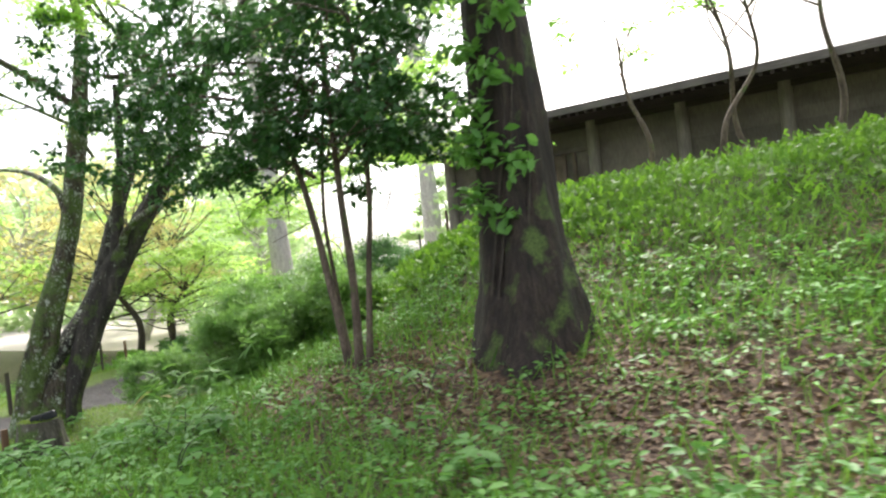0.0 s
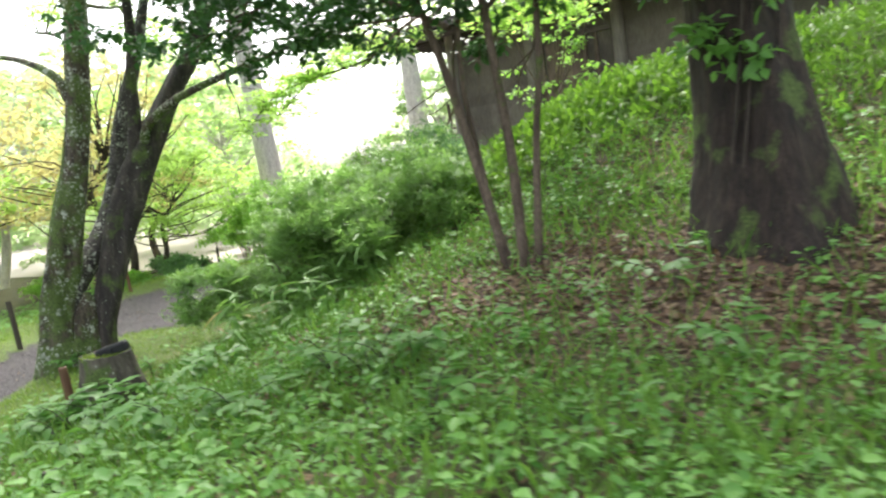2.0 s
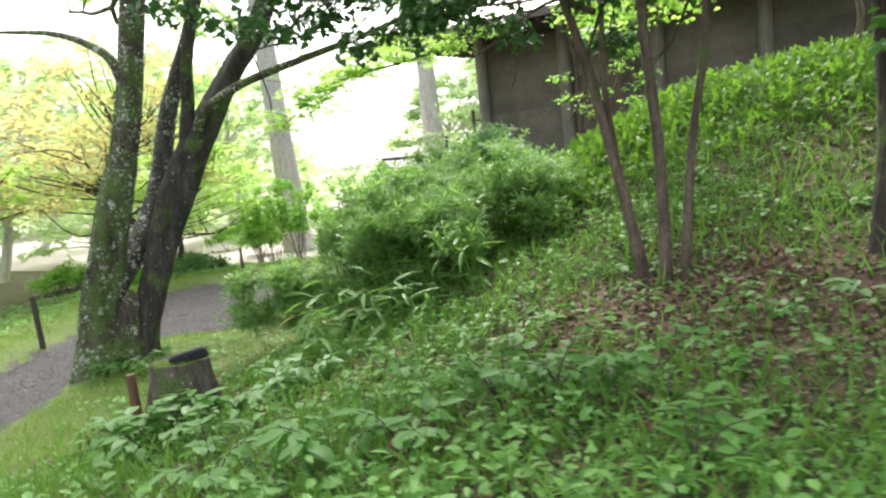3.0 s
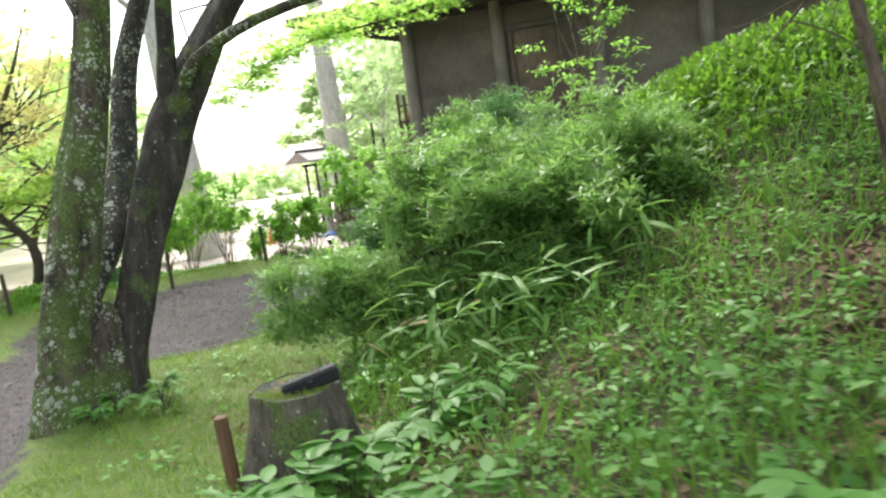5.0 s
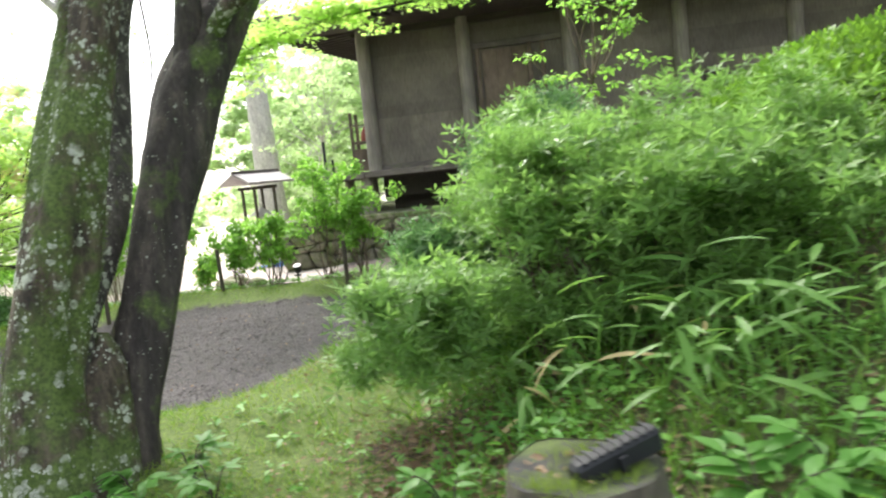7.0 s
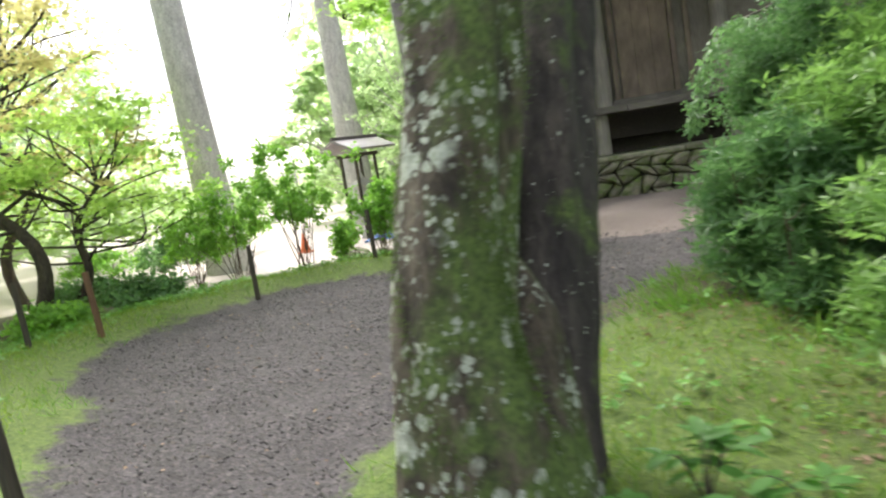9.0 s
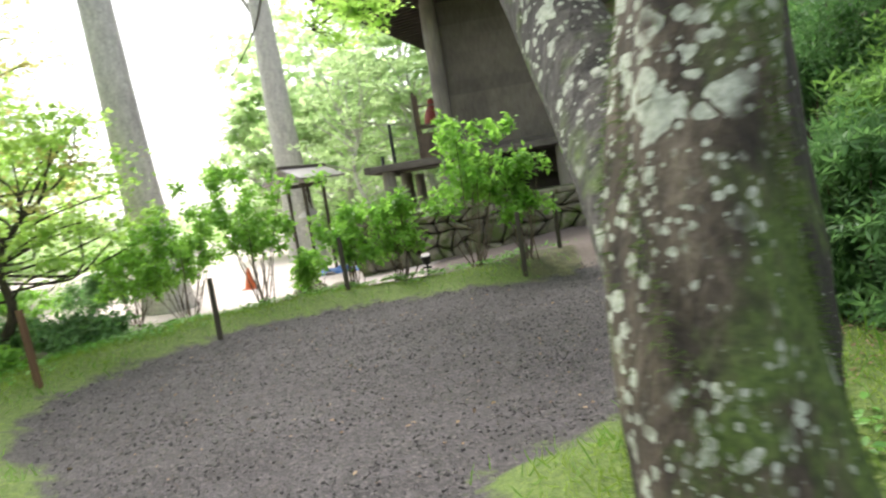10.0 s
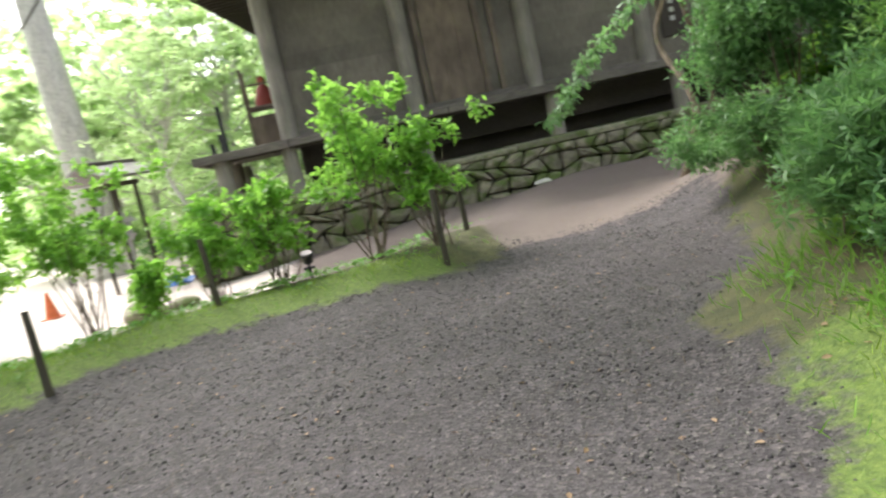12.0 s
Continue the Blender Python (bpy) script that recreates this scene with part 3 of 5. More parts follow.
for i in range(4):
    bm.faces.new((lo_ring[i], lo_ring[(i + 1) % 4], hi_ring[(i + 1) % 4], hi_ring[i]))
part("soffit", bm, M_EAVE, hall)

# ---- the stone terrace ----
terrace = tagged(new("wall_terrace", None), "mossy dry-stone terrace wall below the hall", "stone wall", kind="structure")
TY, TZ = -1.15, 0.55
part("wall_core", boxed((-4.9, TY + 0.16, -1.2), (16, BY + 1.5, TZ - 0.1)), M_MORTAR, terrace)
x = -5.0
rng = np.random.default_rng(5)
while x < 12:
    w = rng.uniform(1.1, 2.0)
    part("cap_stone", boxed((x, TY - 0.03, TZ - 0.14 + rng.uniform(-0.01, 0.01)), (x + w - 0.012, TY + 1.0, TZ + rng.uniform(-0.02, 0.015)), 0.03), M_CAP, terrace)
    x += w
part("cap_fill", boxed((-5, TY + 1.005, TZ - 0.14), (16, BY + 1.5, TZ - 0.02)), M_CAP, terrace)


def stone_mesh(poly, depth, rng):
    """A rough stone face: a many-sided outline, domed outwards (towards -y)."""
    P = np.array(poly)
    c = P.mean(0)
    out = []
    n = len(P)
    for i in range(n):
        a, b = P[i], P[(i + 1) % n]
        for t in (0.12, 0.5, 0.88):
            q = a + (b - a) * t
            q = c + (q - c) * (0.99 - 0.04 * rng.random() - (0.04 if t != 0.5 else -0.01))
            out.append(q)
    bm = bmesh.new()
    m = len(out)
    back = [bm.verts.new((q[0], 0.2, q[1])) for q in out]
    front = [bm.verts.new((q[0], 0.015, q[1])) for q in out]
    inner = [bm.verts.new((c[0] + (q[0] - c[0]) * 0.8, -depth * rng.uniform(0.5, 0.9), c[1] + (q[1] - c[1]) * 0.8)) for q in out]
    mid = bm.verts.new((c[0], -depth * 1.15, c[1]))
    for i in range(m):
        j = (i + 1) % m
        bm.faces.new((back[i], back[j], front[j], front[i]))
        bm.faces.new((front[i], front[j], inner[j], inner[i]))
        bm.faces.new((inner[i], inner[j], mid))
    return bm


rng = np.random.default_rng(8)
rows_z = [-1.05, -0.72, -0.38, -0.05, 0.2, 0.42]
cols = 46
grid = {}
for r, z in enumerate(rows_z):
    for c in range(cols + 1):
        jx = (0.5 if r % 2 else 0.0) * 0.37
        grid[r, c] = (-5.0 + c * 0.37 + jx + rng.uniform(-0.16, 0.16), z + (rng.uniform(-0.12, 0.12) if 0 < r < len(rows_z) - 1 else 0))
for r in range(len(rows_z) - 1):
    for c in range(cols):
        quad = [grid[r, c], grid[r, c + 1], grid[r + 1, c + 1], grid[r + 1, c]]
        st = part("stone", stone_mesh(quad, rng.uniform(0.04, 0.11), rng), M_STONE, terrace, at=pose(0, TY + 0.02, 0))
# west return of the terrace
for r in range(len(rows_z) - 1):
    for c in range(20):
        quad = [grid[r, c], grid[r, c + 1], grid[r + 1, c + 1], grid[r + 1, c]]
        part("stone", stone_mesh(quad, rng.uniform(0.04, 0.1), rng), M_STONE, terrace, at=pose(-4.88, 4.0, 0, 0, 0, -90))


# ---- trees ----
def branchy(rng, start, direction, length, r0, depth, out, tips, bend=0.35, split=3):
    n = 6
    pts = [np.array(start, float)]
    d = np.array(direction, float)
    d /= np.linalg.norm(d)
    for i in range(n):
        d = d + rng.normal(0, bend * 0.35, 3)
        d /= np.linalg.norm(d)
        pts.append(pts[-1] + d * length / n)
    rad = np.linspace(r0, r0 * 0.5, n + 1)
    out.append(tube(pts, rad, 7 if r0 > 0.03 else 5, 0.08, int(rng.integers(1e6))))
    if depth == 0:
        tips.extend(pts[2:])
        return
    for k in range(split):
        i = int(rng.integers(2, n + 1))
        nd = d + rng.normal(0, 0.75, 3)
        branchy(rng, pts[i], nd, length * rng.uniform(0.55, 0.8), r0 * 0.5, depth - 1, out, tips, bend, split)


def limb_part(name, pieces, mat, parent, label=""):
    v, f = joined(pieces)
    return part(name, smooth(fast_mesh(name, v, f, mat)), mat, parent, label)


# the twin-trunked tree beside the path
twin = thing("twin_trunk_tree", "old twin-trunked tree with mossy, lichen-spotted brown bark", "tree")
left_line = curve_points([(-0.93, -15.0, -0.8), (-0.97, -14.88, -0.1), (-1.0, -14.76, 0.35), (-0.95, -14.63, 0.8), (-0.86, -14.54, 1.25), (-0.81, -14.42, 1.7), (-0.77, -14.21, 2.3), (-0.7, -14.03, 3.0), (-0.6, -13.93, 3.8), (-0.35, -13.85, 5.0), (0.1, -13.9, 6.4)], 34)
left_rad = np.interp(left_line[:, 2], [-0.75, -0.4, 0.0, 0.4, 0.9, 1.3, 2.4, 4.5, 6.4], [0.36, 0.29, 0.245, 0.235, 0.225, 0.2, 0.185, 0.15, 0.09])
right_line = curve_points([(-0.87, -14.46, -0.8), (-0.81, -14.33, -0.1), (-0.72, -14.17, 0.35), (-0.64, -14.02, 0.8), (-0.59, -13.85, 1.25), (-0.53, -13.66, 1.7), (-0.47, -13.42, 2.2), (-0.27, -13.12, 2.75), (0.08, -12.86, 3.4), (0.44, -12.62, 4.0), (1.3, -12.2, 5.8)], 34)
right_rad = np.interp(right_line[:, 2], [-0.75, -0.3, 0.1, 0.8, 1.4, 2.2, 2.7, 3.3, 4.1, 5.8], [0.36, 0.25, 0.21, 0.195, 0.205, 0.215, 0.21, 0.165, 0.15, 0.08])
for nm, ln, rd, sd, mt in (("trunk", left_line, left_rad, 3, M_BARK_TWIN), ("trunk", right_line, right_rad, 4, M_BARK_SMOOTH)):
    v, f = tube(ln, rd, 36, 0.2, sd, 0.09)
    part(nm, smooth(fast_mesh(nm, v, f, mt)), mt, twin)
collar = curve_points([(-0.89, -14.7, -0.8), (-0.88, -14.63, -0.3), (-0.86, -14.54, 0.0), (-0.84, -14.47, 0.3), (-0.82, -14.42, 0.55)], 16)
v, f = tube(collar, np.interp(collar[:, 2], [-0.8, -0.3, 0.1, 0.35, 0.55], [0.48, 0.34, 0.25, 0.19, 0.06]), 32, 0.16, 8, 0.1)
part("root_collar", smooth(fast_mesh("root_collar", v, f, M_BARK_TWIN)), M_BARK_TWIN, twin, "mossy fused base of the two trunks")
rng = np.random.default_rng(21)
tips = []
lean = curve_points([(-0.98, -14.76, 0.1), (-1.0, -14.52, 0.6), (-1.04, -14.08, 1.0), (-1.12, -13.68, 1.4), (-1.24, -13.3, 2.0), (-1.28, -12.95, 3.0), (-0.95, -12.6, 4.2), (-0.5, -12.3, 5.8)], 26)
limb_part("limb", [tube(lean, np.interp(lean[:, 2], [0.1, 0.6, 1.4, 2.2, 5.8], [0.2, 0.2, 0.17, 0.14, 0.05]), 20, 0.14, 9)], M_BARK_LIMB, twin)
second = curve_points([(-0.47, -13.42, 2.2), (-0.44, -13.36, 2.7), (-0.43, -13.3, 3.0), (-0.36, -13.3, 3.5), (-0.16, -13.3, 4.1), (0.1, -13.4, 5.4)], 16)
limb_part("limb", [tube(second, np.linspace(0.12, 0.06, 16), 12, 0.1, 2)], M_BARK_SMOOTH, twin)
side = curve_points([(-0.35, -13.3, 2.45), (-0.04, -13.42, 2.78), (0.75, -13.45, 3.06), (1.9, -13.4, 3.24), (2.9, -13.3, 3.4), (3.7, -13.0, 3.7)], 18)
limb_part("limb", [tube(side, np.linspace(0.075, 0.022, 18), 9, 0.1, 5)], M_BARK_TWIN, twin)
west = curve_points([(-0.72, -14.08, 3.3), (-0.95, -14.1, 3.68), (-1.9, -14.1, 4.1), (-3.2, -14.1, 4.36)], 12)
limb_part("limb", [tube(west, np.linspace(0.08, 0.025, 12), 9, 0.1, 6)], M_BARK_TWIN, twin)
for s, d, ln, r in (((0.1, -13.9, 6.3), (-0.3, -0.2, 1), 3.2, 0.09), ((1.3, -12.2, 5.7), (0.6, 0.3, 0.8), 3.0, 0.08), ((-0.47, -13.9, 4.5), (-1, 0.4, 0.5), 3.4, 0.08), ((0.1, -13.4, 5.3), (-0.3, 1, 0.5), 3.4, 0.07),
                    ((0.8, -12.45, 4.8), (0.7, -1, 0.7), 3.0, 0.07), ((-0.35, -13.85, 5), (-0.3, -1, 0.6), 3.2, 0.07), ((-3.2, -14.1, 4.36), (-1, 0.1, 0.2), 2.0, 0.025), ((3.7, -13.0, 3.7), (1, 0.2, 0.4), 1.8, 0.022)):
    limbs = []
    branchy(rng, s, d, ln, r, 2, limbs, tips)
    limb_part("limb", limbs, M_BARK_TWIN, twin, "spreading upper limb")
# moss tufts and small leaves clinging to the bark
v, f = tube(left_line, left_rad, 36, 0.2, 3, 0.09)
mrng = np.random.default_rng(33)
ring = mrng.integers(1, 25, 60000)
side_no = mrng.integers(0, 36, 60000)
mix_r, mix_a = mrng.uniform(0, 1, (60000, 1)), mrng.uniform(0, 1, (60000, 1))
a0, a1 = v[ring * 36 + side_no], v[ring * 36 + (side_no + 1) % 36]
b0, b1 = v[(ring + 1) * 36 + side_no], v[(ring + 1) * 36 + (side_no + 1) % 36]
at = (a0 * (1 - mix_a) + a1 * mix_a) * (1 - mix_r) + (b0 * (1 - mix_a) + b1 * mix_a) * mix_r
out = at - left_line[ring]
out[:, 2] = 0
out /= np.linalg.norm(out, axis=1)[:, None]
turn = np.arctan2(out[:, 1], out[:, 0])
cover = np.sin(turn * 2.0 + at[:, 2] * 2.3 + 0.6) * np.sin(at[:, 2] * 3.1 + turn + 1.0) + 0.35 * np.sin(turn * 7 + at[:, 2] * 9) + 0.45 * np.cos(turn + 2.3) + mrng.normal(0, 0.22, 60000)
keep = (cover > 0.5) & (at[:, 2] < 3.0)
at, out = at[keep], out[keep]
m = len(at)
part("moss", leaf_mesh("moss", BLADE, at - 0.004 * out, out * 0.8 + mrng.normal(0, 0.6, (m, 3)) + (0, 0, -0.2), mrng.normal(0, 1, (m, 3)), mrng.uniform(0.018, 0.05, m), M_BARK_MOSS), M_BARK_MOSS, twin, "soft dark green moss on the bark")

tips = np.array([t for t in tips if t[2] > 3.3])
pick = tips[rng.choice(len(tips), 400)]
part("crown", crown_mesh("crown", rng, pick, [(0.55, 0.55, 0.22)] * len(pick), [80] * len(pick), STAR, 0.085, M_LEAF_MAPLE, 0.7, 0.1), M_LEAF_MAPLE, twin, "bright yellow-green maple-like foliage")

# the cedar on the slope
cedar = thing("cedar_tree", "tall cedar with dark red-brown furrowed bark on the slope", "tree")
cb = on_ground(8.36, -14.25)
line = curve_points([(8.3, -14.1, cb[2] - 0.3), (8.27, -14.08, cb[2] + 0.3), (8.18, -13.95, cb[2] + 1.0), (8.1, -13.85, cb[2] + 1.9), (8.02, -13.8, 4.4), (7.95, -13.8, 8), (7.9, -13.8, 14)], 44)
rad = np.interp(line[:, 2] - cb[2], [-0.3, 0.0, 0.25, 0.6, 1.1, 1.8, 3.6, 13], [0.78, 0.62, 0.53, 0.47, 0.43, 0.38, 0.31, 0.12])
v, f = tube(line, rad, 40, 0.08, 7, 0.13)
part("trunk", smooth(fast_mesh("trunk", v, f, M_BARK_CEDAR)), M_BARK_CEDAR, cedar)
rng = np.random.default_rng(31)
cc = [(8.3 + rng.normal(0, 1.6), -14.2 + rng.normal(0, 1.6), rng.uniform(7, 14)) for _ in range(60)]
limbs = [tube([(8.3, -14.2, c[2] - 0.4), ((8.3 + c[0]) / 2, (-14.2 + c[1]) / 2, c[2] - 0.1), c], [0.05, 0.035, 0.015], 6) for c in cc]
limb_part("limb", limbs, M_BARK_CEDAR, cedar)
part("crown", crown_mesh("crown", rng, cc, [(0.9, 0.9, 0.4)] * 60, [110] * 60, SPRAY, 0.26, M_LEAF_CONIFER, 0.3, 0.2), M_LEAF_CONIFER, cedar)

# climbing plant on the cedar
ivy = thing("climbing_ivy", "leafy dark green ivy climbing the cedar trunk", "ivy")
rng = np.random.default_rng(33)
for k in range(3):
    a = rng.uniform(3.6, 5.2)
    pts = [(8.2 - 0.03 * i + math.cos(a + 0.2 * i) * (0.47 - 0.025 * i), -14.0 + 0.03 * i + math.sin(a + 0.2 * i) * (0.49 - 0.025 * i), cb[2] + 0.3 + i * 0.42) for i in range(7)]
    limb_part("vine", [tube(curve_points(pts, 16), np.linspace(0.02, 0.008, 16), 6)], M_TWIG, ivy)
cen = [(8.12 + math.cos(a) * 0.45, -13.92 + math.sin(a) * 0.45, z) for a, z in ((4.2, 2.4), (4.6, 2.9), (4.9, 2.2), (4.4, 3.3), (5.3, 2.7), (4.1, 3.9), (5.0, 3.6), (4.5, 4.5), (5.4, 4.2), (3.9, 2.9))]
part("leaf_mass", crown_mesh("leaf_mass", rng, cen, [(0.3, 0.22, 0.22)] * len(cen), [52] * len(cen), OVAL, 0.15, M_HERB, 0.4, 0.2, 0.5), M_HERB, ivy)

# many-stemmed camellia-like shrub
shrub = thing("evergreen_shrub_tree", "many-stemmed evergreen shrub with glossy dark leaves", "shrub")
sb = on_ground(6.08, -14.4)
rng = np.random.default_rng(41)
stems = [((6.05, -14.4), (5.84, -14.4, 1.59), (5.57, -14.4, 2.78), (5.1, -14.5, 4.4)), ((6.2, -14.44), (6.2, -14.4, 1.65), (6.14, -14.4, 2.67), (6.05, -14.35, 4.4)),
         ((6.33, -14.42), (6.46, -14.4, 1.77), (6.62, -14.45, 2.7), (6.7, -14.6, 4.5)), ((5.97, -14.3), (5.8, -14.3, 1.86), (5.76, -14.3, 2.65), (5.9, -14.2, 4.3))]
tips = []
for k, s in enumerate(stems):
    ln = curve_points([(s[0][0], s[0][1], sb[2] - 0.12), *s[1:]], 16)
    v, f = tube(ln, np.interp(ln[:, 2], [0.5, 0.9, 1.6, 4.5], [0.07, 0.052, 0.044, 0.026]) * (1.0, 1.05, 0.8, 0.62)[k], 9, 0.12, k)
    part("stem", smooth(fast_mesh("stem", v, f, M_BARK_STEM)), M_BARK_STEM, shrub)
    for j in (11, 13, 15):
        out = []
        for _ in range(2):
            branchy(rng, ln[j], rng.normal(0, 1, 3) * (1, 1, 0.5), 1.1, 0.016, 1, out, tips)
        limb_part("twig", out, M_BARK_STEM, shrub)
tips = np.array([t for t in tips if t[2] > 2.75])
pick = tips[rng.choice(len(tips), 190)]
extra = np.stack([rng.uniform(0.9, 7.6, 430), rng.uniform(-15.4, -13.6, 430), rng.uniform(3.0, 5.4, 430)], 1)
extra[:, 2] += 0.25 * np.clip(3.6 - extra[:, 0], 0, 3)
twigs = []
for q in extra[::4]:
    hub = np.array((5.9 + rng.normal(0, 0.25), -14.4, max(3.3, q[2] - 0.3)))
    if q[0] < 4.3:
        hub += (rng.uniform(-3.4, -1.6), 0.2, 0.35)
    twigs.append(tube(curve_points([hub, (q + hub) / 2 + rng.normal(0, 0.12, 3) + (0, 0, 0.1), q], 6), np.linspace(0.012, 0.004, 6), 5))
limb_part("twig", twigs, M_BARK_STEM, shrub)
boughs = [curve_points([(5.75, -14.4, 2.9), (4.6, -14.35, 3.55), (3.4, -14.3, 3.9), (2.0, -14.3, 4.3)], 12), curve_points([(6.1, -14.4, 3.2), (5.0, -14.7, 3.9), (3.6, -14.8, 4.3), (2.4, -14.7, 4.7)], 12)]
for q in boughs:
    limb_part("limb", [tube(q, np.linspace(0.03, 0.01, 12), 7, 0.08, 3)], M_BARK_STEM, shrub)
pick = np.concatenate([pick, extra])
part("crown", crown_mesh("crown", rng, pick, [(0.26, 0.26, 0.16)] * len(pick), [28] * len(pick), OVAL, 0.115, M_LEAF_DARK, 0.5, 0.1, 0.35), M_LEAF_DARK, shrub)


# ---- bushes ----
def bush(name, label, base, lumps, leaf, size, mat, count, seed, stems=10, shape=OVAL, category="bush", group="", spread=0.25, shell=0.6, stem_mat=None, flat=0.35, stem_r=0.012):
    """A bush of lumps (centre offset, radii) on thin stems."""
    rng = np.random.default_rng(seed)
    b = thing(name, label, category, group, at=Matrix.Translation(on_ground(base[0], base[1])))
    o = np.array(on_ground(base[0], base[1]))
    cen, rad = np.array([l[0] for l in lumps], float), np.array([l[1] for l in lumps], float)
    for k in range(stems):
        c = cen[k % len(cen)]
        foot = np.array([c[0] * spread + rng.normal(0, 0.06), c[1] * spread + rng.normal(0, 0.06), -0.06])
        foot[2] += float(height(o[0] + foot[0], o[1] + foot[1])) - o[2]
        top = c + rng.normal(0, 0.35, 3) * rad[k % len(cen)]
        midp = foot * 0.5 + top * 0.5 + rng.normal(0, 0.07, 3)
        ln = curve_points([foot, midp, top], 9)
        pieces = [tube(ln, np.linspace(stem_r, stem_r * 0.4, 9), 6, 0.05, k)]
        for _ in range(3):
            j = int(rng.integers(3, 8))
            e = ln[j] + rng.normal(0, 0.35, 3) * rad[k % len(cen)] + (0, 0, 0.1)
            pieces.append(tube([ln[j], (ln[j] + e) / 2 + rng.normal(0, 0.02, 3), e], [stem_r * 0.5, stem_r * 0.4, stem_r * 0.2], 5))
        limb_part("stem", pieces, stem_mat or M_BARK_STEM, b)
    vol = rad.prod(1) ** 0.67
    per = np.maximum(8, count * vol / vol.sum()).astype(int)
    part("foliage", crown_mesh("foliage", rng, cen, rad, per, shape, leaf, mat, flat, shell, 0.1), mat, b)
    return b


def lumpy(rng, centre, radii, n, small):
    """Lumps over the outside of a big rounded form."""
    out = []
    for _ in range(n):
        d = rng.normal(size=3)
        d /= np.linalg.norm(d)
        if d[2] < -0.35:
            d[2] *= -0.5
        s = small * rng.uniform(0.7, 1.3)
        out.append((np.asarray(centre) + d * np.asarray(radii) * rng.uniform(0.55, 0.95), (s, s, s * 0.75)))
    return out


rng = np.random.default_rng(51)
big = lumpy(rng, (0, 0, 0.8), (1.2, 1.0, 0.95), 60, 0.34) + lumpy(rng, (-0.45, 1.5, 0.9), (0.9, 1.5, 1.1), 50, 0.36) + lumpy(rng, (1.1, 0.5, 1.0), (1.3, 1.2, 0.95), 60, 0.34) + [((rng.uniform(-1.5, 1.6), rng.uniform(-1.1, 0.2), rng.uniform(0.05, 0.45)), (0.3, 0.3, 0.2)) for _ in range(46)] + [((rng.uniform(-1.95, -0.9), rng.uniform(-1.5, -0.6), rng.uniform(-0.1, 0.55)), (0.26, 0.26, 0.18)) for _ in range(26)] + [((rng.uniform(-0.1, 1.5), rng.uniform(-1.25, -0.45), rng.uniform(0.05, 1.2)), (0.28, 0.26, 0.22)) for _ in range(52)]
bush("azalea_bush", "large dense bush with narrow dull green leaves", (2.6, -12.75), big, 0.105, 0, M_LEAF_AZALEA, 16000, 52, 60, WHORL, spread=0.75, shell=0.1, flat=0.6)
rng = np.random.default_rng(53)
bush("azalea_bush", "rounded azalea bush with pale new leaves by the path", (1.1, -11.3), lumpy(rng, (0, 0, 0.55), (0.65, 1.1, 0.85), 44, 0.3) + [((rng.uniform(-0.7, 0.6), rng.uniform(-1.2, 0.9), rng.uniform(0.0, 0.3)), (0.26, 0.26, 0.16)) for _ in range(22)], 0.1, 0, M_LEAF_BUSH, 5200, 54, 24, WHORL, spread=0.7, shell=0.1)
bush("evergreen_bush", "tall bushy evergreen beside the gravel path", (2.1, -9.0), lumpy(rng, (0, 0, 0.95), (1.05, 1.5, 1.25), 74, 0.34) + [((rng.uniform(-1.1, 0.6), rng.uniform(-1.4, 1.4), rng.uniform(0.0, 0.45)), (0.3, 0.3, 0.2)) for _ in range(40)], 0.085, 0, M_LEAF_BUSH, 56000, 55, 26, LANCE, spread=0.6, shell=0.1)

HYD = [((-5.42, -5.88), 2.15, 0.85, 71), ((-7.0, -5.2), 1.85, 0.85, 72), ((-4.75, -5.6), 0.7, 0.2, 73), ((-3.95, -5.85), 1.2, 0.42, 74), ((-3.15, -5.95), 1.2, 0.42, 75), ((-1.95, -6.35), 2.1, 0.6, 76), ((-1.2, -6.6), 1.45, 0.36, 77), ((-8.4, -4.4), 1.4, 0.7, 78)]
for (bx, by), hgt, wid, sd in HYD:
    rng = np.random.default_rng(sd)
    lumps = [((rng.normal(0, wid * 0.55), rng.normal(0, wid * 0.45), hgt * (0.42 + 0.62 * rng.uniform(0, 1) ** 1.2)), (0.16, 0.16, 0.17)) for _ in range(int(52 * wid + 12))]
    bush("hydrangea_bush", "fresh green hydrangea bush on bare upright stems", (bx, by), lumps, 0.1, 0, M_LEAF_HYD, int(2900 * wid + 500), sd + 100, 12, spread=0.12, shell=0.1, category="hydrangea", group="hydrangeas along the verge", stem_r=0.011)


